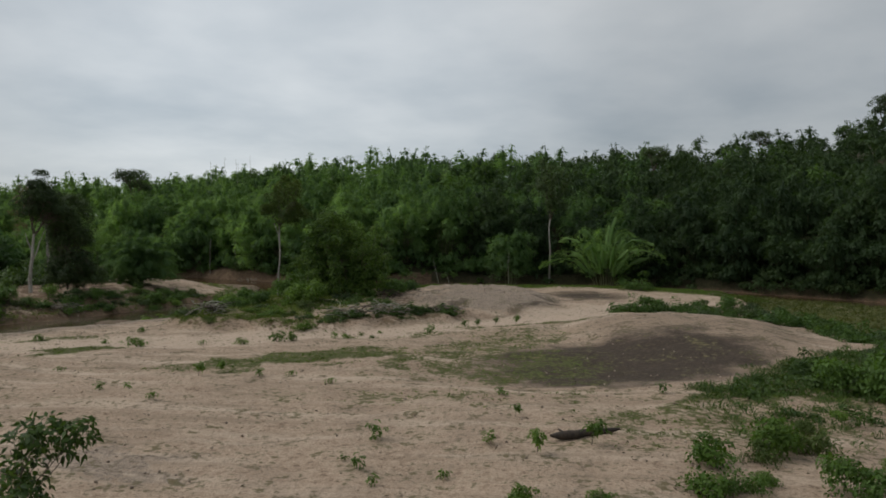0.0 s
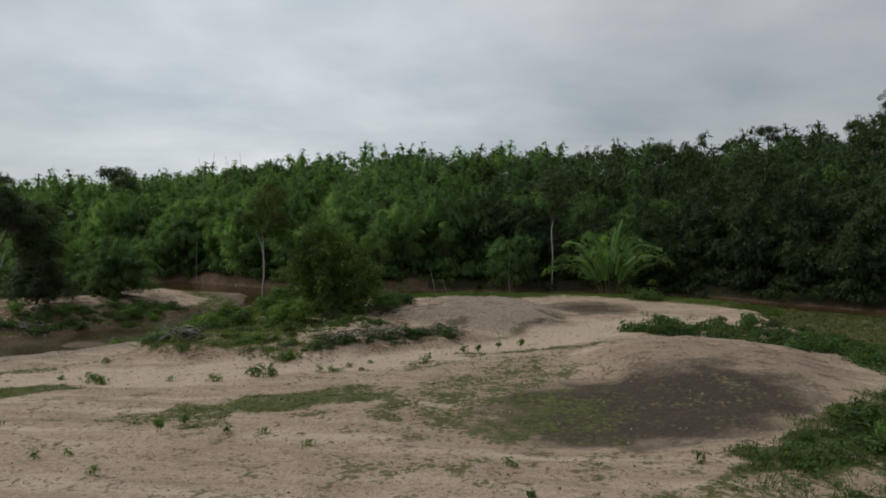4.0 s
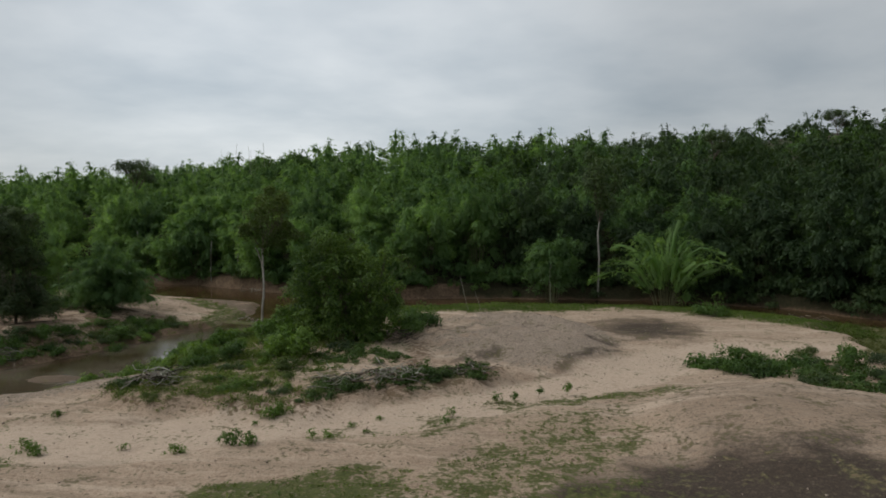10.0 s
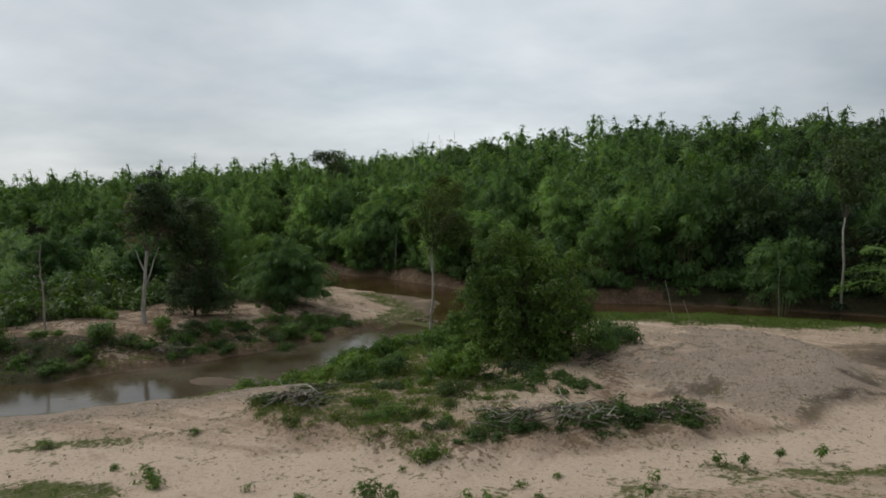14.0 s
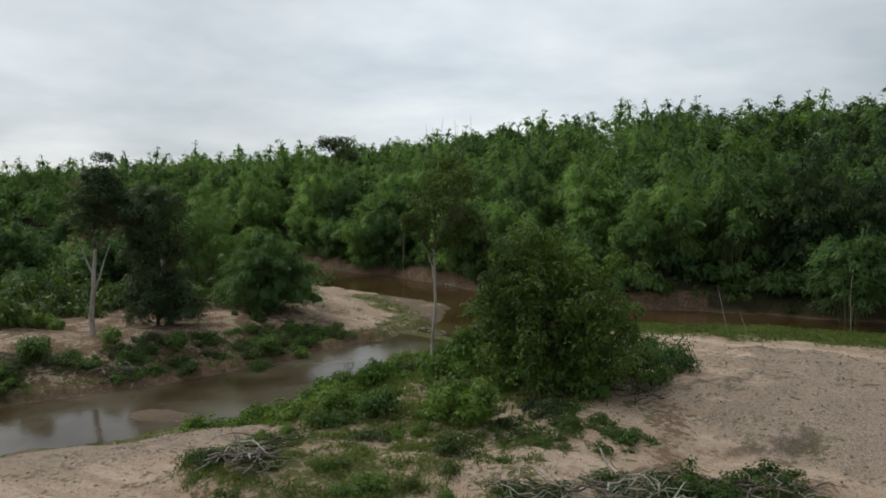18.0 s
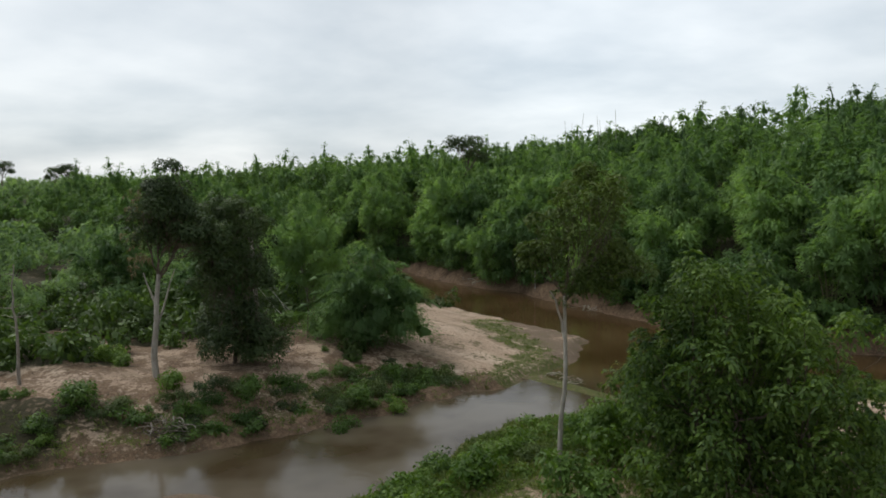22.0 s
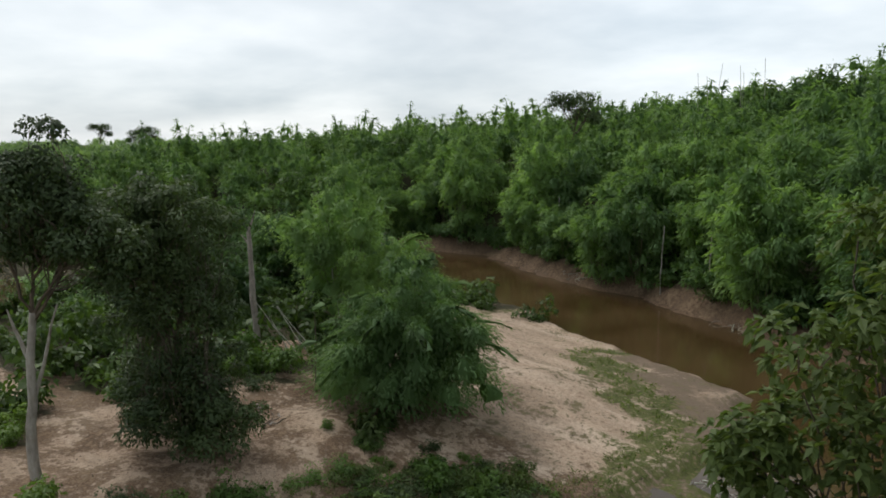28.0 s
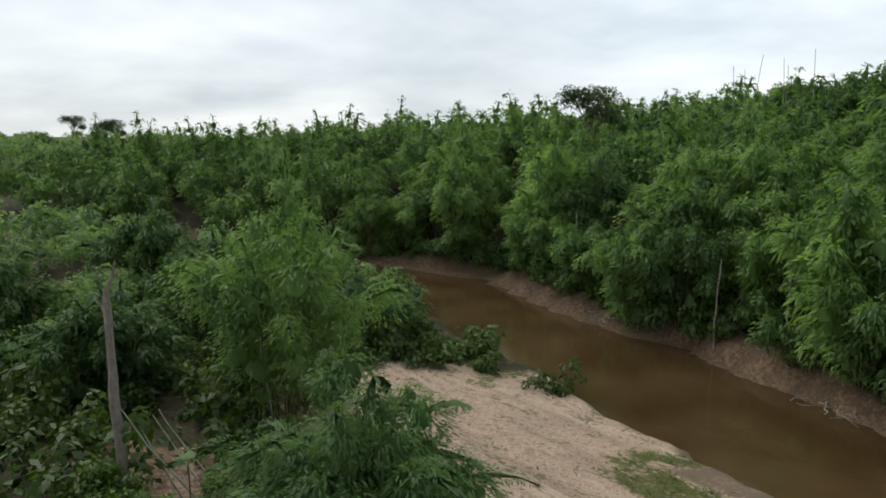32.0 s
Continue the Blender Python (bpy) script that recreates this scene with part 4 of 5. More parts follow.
def thicket():
    """Shrubs one by one: on the terrace, along both banks and on the hump."""
    rng = np.random.RandomState(13)
    kinds = [shrub(rng, 1.3, 1.7, M_BROAD, 0.17, 0.09, 18, 8), shrub(rng, 1.6, 2.2, M_BROAD, 0.23, 0.12, 22, 9, "tall bushy green shrub with broad leaves"),
             shrub(rng, 1.0, 1.1, M_BRIGHT, 0.15, 0.09, 14, 9, "low bright green leafy shrub"), shrub(rng, 1.8, 1.1, M_DARK, 0.17, 0.09, 22, 8, "spreading dark green bank shrub"),
             shrub(rng, 1.5, 2.6, M_BRIGHT, 0.23, 0.13, 22, 9, "tall bright green large-leaved shrub"), shrub(rng, 1.4, 1.5, M_OLIVE, 0.19, 0.08, 20, 9, "dull olive green twiggy shrub")]
    used = [False] * len(kinds)

    def set_down(k, x, y, size, tall=1.0):
        turn = rng.uniform(0, 360)
        if used[k]:
            return put_copy(kinds[k], x, y, turn, size, 0.1, tall)
        used[k] = True
        return put(kinds[k], x, y, turn, size, 0.1, tall)

    # terrace
    gx, gy = np.meshgrid(np.arange(-86, -44, 2.9), np.arange(58, 134, 2.9))
    gx, gy = gx.ravel() + rng.uniform(-1.2, 1.2, gx.size), gy.ravel() + rng.uniform(-1.2, 1.2, gx.size)
    g = lay(gx, gy)
    c = cover(gx, gy, g)
    rest = []
    for x, y, w, d in zip(gx, gy, c["wild"], g["d"]):
        if w > 0.32 and d > 2.0:
            if x > -57 and y < 104:
                set_down(rng.randint(6), x, y, rng.uniform(0.55, 1.15), rng.uniform(0.8, 1.2))
            else:
                rest.append((x, y))
    models = [puffs(rng, np.concatenate([shell(rng, 5, 0.8, 0.8, 0.7 * q, 0.7 * q, 0.3, -0.7) + (rng.normal() * 0.7, rng.normal() * 0.7, 0) for q in (0.5, 0.8, 1.3)]), 0.52, 24, 0.38, 0.21) for _ in range(5)]
    strew("thicket", "dense low green thicket on the flat", "shrubs", models, rest, M_DARKGREEN, rng, (0.7, 1.6))
    # lower bank of the side water, as clusters
    for x, y, k, s in ((-47.8, 82.1, 2, 1.2), (-45.2, 83.0, 0, 0.8), (-44.6, 85.5, 1, 0.7), (-44.9, 88.2, 0, 0.75), (-43.0, 84.2, 0, 0.7), (-46.6, 84.0, 3, 0.7), (-42.6, 86.6, 3, 0.6),
                       (-38.8, 87.8, 0, 0.9), (-39.9, 90.4, 1, 0.75), (-38.2, 92.2, 2, 1.0), (-40.9, 88.9, 3, 0.7), (-41.0, 92.6, 5, 0.8), (-46.5, 93.8, 2, 0.45), (-54.9, 83.0, 2, 1.0),
                       (-48.6, 78.4, 3, 0.7), (-46.4, 79.2, 3, 0.5), (-44.6, 81.2, 3, 0.5),
                       (-40.2, 96.6, 2, 0.9), (-39.2, 98.4, 5, 0.8), (-41.8, 95.4, 2, 1.1), (-54.2, 96.4, 1, 0.9), (-55.6, 94.6, 1, 0.8), (-53.4, 94.8, 3, 0.7), (-52.0, 98.6, 5, 0.8)):
        set_down(k, x, y, s)
    n = 0
    bank, scrub = [], []
    while n < 120:
        x, y = rng.uniform(-60, -36), rng.uniform(62, 99)
        g = lay(np.array([x]), np.array([y]))
        if g["west"][0] and 0.6 < g["ds"][0] < 5.2 and wavy(x, y, 6, 70) > -0.3:
            n += 1
            if n % 2:
                set_down((0, 3, 3, 5)[rng.randint(4)], x, y, rng.uniform(0.3, 0.75), rng.uniform(0.55, 0.95))
            else:
                bank.append((x, y))
    strew("bank_scrub", "low dark green scrub along the terrace bank", "shrubs", models, bank, M_BROAD, rng, (0.3, 0.6), (0.6, 0.9))
    n = 0
    while n < 34:
        x, y = rng.uniform(-46, -36), rng.uniform(87, 99)
        g = lay(np.array([x]), np.array([y]))
        if g["west"][0] and g["ds"][0] > 0.5 and blob(x, y, -40.6, 92.8, 4.6, 6.0, 20) + 0.2 * wavy(x, y, 4, 72) > 0:
            set_down((0, 2, 3, 5)[rng.randint(4)], x, y, rng.uniform(0.35, 0.8), rng.uniform(0.6, 1.0)); n += 1
    n = 0
    while n < 56:
        x, y = rng.uniform(-30, -8), rng.uniform(64, 98)
        g = lay(np.array([x]), np.array([y]))
        if g["hump"][0] > 0.03 and x < -10.5 - (y - 70) * 0.1 and wavy(x, y, 5, 71) > -0.35:
            set_down((0, 2, 2, 3, 5)[rng.randint(5)], x, y, rng.uniform(0.35, 0.9), rng.uniform(0.7, 1.1)); n += 1
    # green slope between the tree and the side water
    slope, edge, swell = [], [], []
    while len(slope) < 90:
        x, y = rng.uniform(-33, -20), rng.uniform(75, 103)
        g = lay(np.array([x]), np.array([y]))
        if not g["north"][0] and not g["west"][0] and 0.5 < g["ds"][0] < 7 and wavy(x, y, 5, 77) > -0.45:
            slope.append((x, y))
    strew("bank_scrub", "lush bright green scrub on the hump's riverside slope", "shrubs", models, slope, M_BRIGHT, rng, (0.3, 0.75), (0.5, 0.85))
    # low scrub on the washed-out edge below the gravel
    while len(edge) < 76:
        u, v = rng.uniform(-1, 0.5), rng.normal() * 0.9
        x, y = -6.0 + 8.2 * u - 0.6 * v, 75.6 + 6.4 * u + 0.8 * v
        if wavy(x, y, 4, 76) > -0.25:
            edge.append((x, y))
    edge += [(-12.6 + rng.normal() * 1.9, 79.2 + rng.normal() * 1.8) for _ in range(30)]
    strew("low_scrub", "low dark green scrub along the washed-out gravel edge", "shrubs", models, edge, M_DARKGREEN, rng, (0.22, 0.52), (0.5, 0.9))
    # hump with the broad tree
    for x, y, k, s in ((-25.8, 68.6, 3, 0.65), (-23.8, 75.4, 0, 1.0), (-25.6, 77.6, 2, 1.4), (-22.2, 77.4, 1, 0.8), (-27.2, 80.2, 2, 1.2), (-25.4, 82.6, 2, 1.5), (-17.6, 77.6, 4, 1.05),
                       (-18.8, 79.0, 4, 0.9), (-16.8, 70.4, 5, 0.45), (-22.6, 66.9, 5, 0.45), (-24.2, 72.6, 3, 0.7), (-20.6, 74.2, 3, 0.6), (-14.6, 81.2, 3, 0.8),
                       (-12.6, 84.4, 1, 0.5), (-10.4, 88.6, 1, 0.75), (-9.8, 92.4, 0, 1.2), (-10.6, 95.6, 0, 1.2), (-11.8, 91.4, 1, 0.9), (-21.0, 82.4, 1, 1.1), (-22.4, 88.2, 4, 1.2),
                       (-24.0, 90.4, 0, 1.3), (-21.4, 92.8, 1, 1.4), (-15.2, 70.6, 2, 0.5), (-26.8, 86.4, 2, 1.1), (-12.6, 97.2, 1, 1.1), (-19.6, 95.4, 1, 1.3), (-28.2, 83.4, 0, 0.8)):
        set_down(k, x, y, s)
    # marsh edge and right-hand scrub
    for x, y, k, s in ((19.5, 110.4, 0, 1.5), (14.7, 82.2, 0, 1.1), (16.4, 83.6, 1, 0.9), (18.3, 82.6, 0, 1.0), (20.4, 80.2, 3, 0.9), (24.4, 85.4, 1, 0.9), (25.1, 81.4, 3, 1.0), (22.6, 83.2, 3, 0.9),
                       (26.2, 74.9, 0, 0.9), (27.4, 79.0, 3, 0.9), (28.0, 71.2, 2, 0.9), (26.8, 87.6, 3, 0.8), (22.4, 88.4, 5, 0.8), (20.2, 47.7, 1, 1.0), (21.4, 45.4, 1, 1.1), (20.1, 50.2, 0, 0.8),
                       (23.4, 48.2, 1, 1.2), (22.6, 51.4, 3, 1.0), (24.8, 53.6, 0, 1.1), (26.0, 57.0, 3, 1.0), (10.5, 35.4, 2, 1.15), (13.5, 37.6, 4, 0.75), (14.6, 38.2, 5, 0.8),
                       (12.6, 36.4, 5, 0.6), (9.3, 32.3, 2, 0.9), (10.6, 32.8, 0, 0.7), (14.1, 32.9, 1, 0.7), (15.5, 40.9, 5, 0.5), (3.7, 31.2, 2, 0.7), (6.1, 31.4, 2, 0.5), (11.8, 33.6, 2, 0.5),
                       (-5.6, 25.6, 2, 1.0), (-3.6, 26.2, 2, 0.8), (-7.4, 24.4, 0, 1.2), (16.8, 36.2, 2, 0.6), (16.2, 33.2, 0, 0.8), (17.6, 42.6, 2, 0.5), (28.5, 61.0, 0, 1.0), (30.2, 64.8, 3, 1.1)):
        set_down(k, x, y, s)
    n = 0
    while n < 46:
        x, y = rng.uniform(13, 38), rng.uniform(40, 66)
        if max(blob(x, y, 25, 53, 13, 6.5, 50), blob(x, y, 18, 46, 7, 3.2, 48)) + 0.25 * wavy(x, y, 5, 73) > 0.05 and x > 12.2 + (y - 45.5) * 0.885:
            scrub.append((x, y)); n += 1
    while len(swell) < 80:
        x, y = rng.uniform(13, 36), rng.uniform(64, 90)
        if max(blob(x, y, 22.5, 83.0, 10.5, 3.6, -8), blob(x, y, 29.5, 75.0, 4.2, 8.5, 12)) + 0.2 * wavy(x, y, 4, 78) > 0.04:
            swell.append((x, y))
    strew("marsh_scrub", "leafy green scrub behind the low sand swell", "shrubs", models, swell, M_BROAD, rng, (0.35, 0.8), (0.6, 0.95))
    n = 0
    while n < 26:
        x, y = rng.uniform(13, 32), rng.uniform(76, 90)
        if blob(x, y, 22.5, 82.8, 10, 4.4, -18) + 0.3 * wavy(x, y, 5, 74) > 0:
            scrub.append((x, y)); n += 1
    strew("marsh_scrub", "dark green scrub along the marsh edge", "shrubs", models, scrub, M_DARKGREEN, rng, (0.35, 0.8), (0.6, 0.95))
    # undergrowth at the foot of the forest
    spots = []
    gx = np.arange(-120, 66, 1.5)
    for x0 in gx:
        for y0 in np.arange(90, 170, 1.5):
            spots.append((x0 + rng.uniform(-0.7, 0.7), y0 + rng.uniform(-0.7, 0.7)))
    sp = np.array(spots)
    g = lay(sp[:, 0], sp[:, 1])
    ok = g["north"] & (g["dm"] > (1.1 + 0.9 * wavy(sp[:, 0], sp[:, 1], 9, 75)) * np.where(sp[:, 0] > 12, 0.2, 1.0)) & (g["dm"] > 0.25) & (g["dm"] < 4.6)
    chosen, n_near = [], 0
    for (x, y), dm in zip(sp[ok], g["dm"][ok]):
        thick = 0.92 if x > -26 else 0.8
        if rng.rand() < thick:
            if n_near < 60 and -75 < x < -25 and rng.rand() < 0.25:
                set_down((0, 1, 2, 5)[rng.randint(4)], x, y, rng.uniform(0.5, 1.2)); n_near += 1
            else:
                chosen.append((x, y))
    sprawl = [bamboo_data(rng, rng.uniform(2.6, 4.2), rng.uniform(2.0, 2.8), 5, 0.6, 26, 0.44, 0.18, 1.1, 0.05, 1.25)[1] for _ in range(5)]
    strew("undergrowth", "tangled green undergrowth along the forest foot", "shrubs", models, [q for q in chosen[0::2] if q[0] < -2], M_BROAD, rng, (0.5, 1.2))
    # both eastern mixes take a darker leaf: canopy shadow put into the colour
    strew("undergrowth", "undergrowth with forest shade put into its green", "shrubs", models, [q for q in chosen[0::2] if q[0] >= -2], M_DARK, rng, (0.5, 1.1))
    strew("undergrowth", "sprawling young bamboo along the forest foot", "shrubs", sprawl, [q for q in chosen[1::2] if q[0] < -2], M_BAMBOO, rng, (0.6, 1.2))
    strew("undergrowth", "sprawling shaded green young bamboo along the forest foot", "shrubs", sprawl, [q for q in chosen[1::2] if q[0] >= -2], M_SHADED, rng, (0.6, 1.2))


thicket()


def broad_tree(name, label, rng, top, trunk_r, fork, lobes, mat, bark_mat, per=12, leaf=0.3, width=0.16, limbs=6, clump=1.1, category="tree", droop=0.35, rays=6, stub=None, airy=False, tufts=0):
    """A trunk, limbs that rise from its fork, and a crown. lobes: (x, y, z, rx, ry, rz, clumps) of the crown's oval masses."""
    root = thing(name, label, category)
    head = np.array((top[0], top[1], fork))
    line = wander((0, 0, -0.4), head, 9, 0.075, rng)
    part("trunk", tube(line, np.linspace(trunk_r * 1.3, trunk_r * 0.75, 9), 9), bark_mat, root, smoothed=True)
    centres = np.concatenate([shell(rng, n, rx, ry, rz, 0, 0.45) + (x, y, z) for x, y, z, rx, ry, rz, n in lobes])
    order = np.argsort(np.arctan2(centres[:, 1] - head[1], centres[:, 0] - head[0]))
    for k, some in enumerate(np.array_split(order, limbs)):
        goal = centres[some].mean(0)
        limb = wander(head - (0, 0, 0.5 * k / limbs), goal, 7, 0.22, rng)
        ob = part("limb", tube(limb, np.linspace(trunk_r * 0.42, trunk_r * 0.14, 7), 6), M_BARK, root, smoothed=True)
        tw = [tube(wander(limb[rng.randint(2, 7)], centres[i], 5, 0.3, rng), np.linspace(trunk_r * 0.13, 0.01, 5), 4) for i in some]
        part("branchlet", join(*tw), M_BARK, ob)
    for s in stub or ():
        i = int(s[0])
        part("stub", tube(wander(line[i], line[i] + np.array(s[1:4]), 6, 0.12, rng), np.linspace(trunk_r * 0.6, 0.03, 6), 6), bark_mat, root, "bare pale side stem")
    if tufts:
        # whorls of long leaves standing out of the crown's skin
        part("leaf_whorl", rosettes(rng, centres, clump * 0.95, tufts, leaf * 1.6, width * 1.1, 0.4, 0.85, 0.9, 7), mat, root)
    part("crown", rosettes(rng, centres, clump, per, leaf, width, droop, 0.8, 0.45, rays) if airy else puffs(rng, centres, clump * 0.8, per * 4, leaf, width, 0.8, 0.3, 0.55), mat, root)
    return root


def landmarks():
    rng = np.random.RandomState(21)
    t1 = broad_tree("tree", "tall slender tree with pale trunk and open crown", rng, (0.1, 0.1), 0.09, 7.9,
                    [(0.7, 0.6, 10.9, 1.8, 1.8, 1.9, 44), (1.8, 1.4, 9.2, 1.6, 1.6, 1.0, 26), (-0.6, -0.4, 9.4, 1.0, 1.0, 0.9, 12), (0.6, 0.5, 12.7, 0.7, 0.7, 0.5, 6), (0.9, 0.7, 8.3, 1.3, 1.3, 0.7, 10)], M_OLIVE, M_PALE, 34, 0.155, 0.085, 7, 0.55,
                    stub=[(6, -0.55, -0.35, 2.2)], airy=True)
    put(t1, -22.82, 84.55)
    t2 = broad_tree("tree", "tall tree with forked pale trunk and dark crown", rng, (0.3, 0.2), 0.17, 6.6,
                    [(0.7, 0.5, 10.8, 1.6, 1.6, 1.4, 46), (-0.1, -0.2, 9.2, 1.2, 1.2, 1.1, 22), (1.6, 1.5, 9.3, 1.9, 1.9, 1.6, 50), (2.8, 2.7, 8.2, 1.3, 1.3, 1.6, 26), (0.8, 0.6, 12.2, 0.8, 0.8, 0.5, 9), (0.8, 0.7, 13.3, 0.5, 0.5, 0.25, 4)], M_DARK, M_PALE, 30, 0.19, 0.095, 6, 0.72,
                    stub=[(4, 1.1, 0.8, 3.9), (6, -0.5, -0.5, 2.0)])
    put(t2, -50.6, 83.1)
    # withered creeper on its bare side
    c = [np.array((-0.6, -0.5, z)) + rng.normal(size=3) * 0.35 for z in np.linspace(6.5, 11.5, 16)]
    part("creeper", rosettes(rng, c, 0.55, 10, 0.22, 0.05, 0.8), M_DRY, t2, "withered brown hanging creeper")
    mass = broad_tree("shrub_tree", "dark dense tree hung with leaves down to a bushy foot", rng, (0, 0), 0.12, 5.0,
                      [(-0.2, 0.2, 9.2, 2.4, 2.4, 2.2, 90), (-0.9, -1.6, 9.6, 1.7, 1.7, 1.5, 36), (0.3, 0.0, 6.2, 2.3, 2.3, 1.8, 66), (0.8, -0.4, 3.0, 2.5, 2.5, 2.1, 80), (2.6, 0.3, 1.5, 1.7, 1.7, 1.2, 36), (-0.9, 0.2, 1.2, 2.0, 2.0, 1.1, 34)], M_DARK, M_BARK, 40, 0.19, 0.085, 6, 0.75, "tree", 0.3)
    put(mass, -49.9, 88.5)
    bush = broad_tree("tree", "broad leafy low-branched tree on the sandy hump", rng, (0, 0), 0.2, 1.8,
                      [(-0.3, 0, 4.7, 4.5, 4.5, 3.7, 150), (-2.6, 1.2, 3.4, 3.8, 3.8, 3.2, 60), (2.4, 1.2, 2.6, 2.8, 2.8, 2.2, 44), (0.5, -2.2, 2.6, 4.0, 3.4, 2.5, 60), (-1.6, 0.9, 7.3, 2.2, 2.2, 1.8, 34), (0.6, -1.4, 1.3, 4.2, 3.8, 1.3, 60)],
                      M_CANOPY, M_BARK, 22, 0.215, 0.115, 8, 0.84, tufts=7)
    put(bush, -16.2, 87.8)
    b1 = bamboo_clump(rng, 7.2, 4.6, M_BAMBOO, label="dense rounded bamboo clump on the sandy terrace", culms=30, side=2.0, n=300, leaf=0.23, width=0.06, fat=0.95, low=0.04, nod=1.7, skirt=40)
    put(b1, -47.2, 99.0, 0, 1.08)
    b2 = bamboo_clump(rng, 12.4, 6.4, M_LIGHT, label="tall open bamboo clump beside bleached poles", culms=24, side=2.2, n=190, leaf=0.28, width=0.085, low=0.14, nod=0.8)
    put(b2, -61.5, 106)
    b3 = bamboo_clump(rng, 6.4, 4.4, M_BAMBOO, label="low spreading bamboo clump behind the terrace", culms=18, side=1.6, n=105, leaf=0.4, width=0.14, low=0.1)
    put(b3, -70, 101)
    for x, y, s in ((-76, 110, 1.1), (-70, 117, 0.9), (-82, 98, 1.0), (-90, 112, 1.2), (-86, 124, 1.0)):
        put_copy(b3, x, y, rng.uniform(0, 360), s, tall=rng.uniform(0.9, 1.2))
    # clumps that stand out at the forest's edge
    fern = bamboo_clump(rng, 12.5, 10.0, M_LIGHT, label="wide bamboo clump with long fern-like arching fronds", culms=20, side=0.5, n=150, leaf=0.44, width=0.12, fat=1.1, low=0.3, nod=1.7, frond=True)
    put(fern, 16.4, 124.6)
    vase = bamboo_clump(rng, 11.5, 4.0, M_BAMBOO, label="vase-shaped bamboo clump with bare culms at its foot", culms=16, side=1.6, n=120, leaf=0.46, width=0.14, low=0.42, nod=0.9)
    put(vase, 1.6, 126.6)
    # shrub with grey-green leaves at the clump's foot
    put(shrub(rng, 1.1, 1.5, M_OLIVE, 0.42, 0.14, 10, 7, "grey-green broad-leaved shrub under the bamboo"), -44.9, 95.4)
    # emergent trees of the skyline
    tall = broad_tree("tree", "tall dark tree standing above the bamboo skyline", rng, (0.2, 0.1), 0.25, 8.0,
                      [(0, 0, 12.0, 3.6, 3.6, 1.6, 30), (1.5, 0.8, 10.2, 2.6, 2.6, 1.2, 14)], M_DARK, M_BARK, 24, 0.34, 0.17, 6, 1.1)
    put(tall, -88.4, 170.4, 20, 1.06)
    for x, y, s in ((-299, 173, 1.0), (32, 173.4, 0.85), (62, 196, 0.8), (96, 208, 1.1), (-200, 150, 0.8), (-212, 152, 0.7)):
        put_copy(tall, x, y, rng.uniform(0, 360), s)
    t3 = broad_tree("tree", "pale-trunked tree at the forest edge", rng, (0.1, 0.1), 0.13, 10.5, [(0, 0, 15.6, 2.6, 2.6, 3.6, 44), (1.0, -0.6, 13.0, 1.6, 1.6, 1.2, 12)], M_DARK, M_PALE, 14, 0.4, 0.2, 5, 1.0)
    put(t3, 7.9, 129.6)
    near = broad_tree("small_tree", "small leafy tree beside the sand", rng, (0.2, 0.1), 0.07, 2.0,
                      [(0, 0, 3.0, 1.6, 1.6, 1.3, 26), (1.3, 0.4, 3.9, 0.7, 0.7, 0.4, 6)], M_DARKGREEN, M_BARK, 15, 0.2, 0.09, 5, 0.5)
    put(near, -7.8, 22.7, 0, 1.05)


landmarks()


# ---------------------------------------------------------------- dead wood
def pole(rng, name, label, foot, top, r0, r1, mat, category="pole", group=""):
    root = thing(name, label, category, group)
    z = ground_z(*foot)
    a, b = np.array((0, 0, -0.2)), np.array((top[0], top[1], top[2] - z))
    part("stem", tube(wander(a, b, 8, 0.05, rng), np.linspace(r0, r1, 8), 6), mat, root, smoothed=True)
    root.matrix_basis = Matrix.Translation((foot[0], foot[1], z))
    return root


def brush_pile(rng, label, n, rx, ry, h, length, mats):
    root = thing("brush_pile", label, "dead branches")
    for i in range(n):
        a, l = rng.normal() * 0.95, length * rng.uniform(0.25, 1.0)
        c = np.array((rng.uniform(-rx, rx), rng.uniform(-ry, ry), h * rng.uniform(0.05, 1.0) * 0.8))
        d = np.array((math.cos(a), math.sin(a), rng.normal() * 0.18)) * l / 2
        part("branch", tube(wander(c - d, c + d, 6, 0.42, rng), np.linspace(0.034, 0.008, 6) * rng.uniform(0.5, 1.7), 5), mats[i % len(mats)], root)
    return root


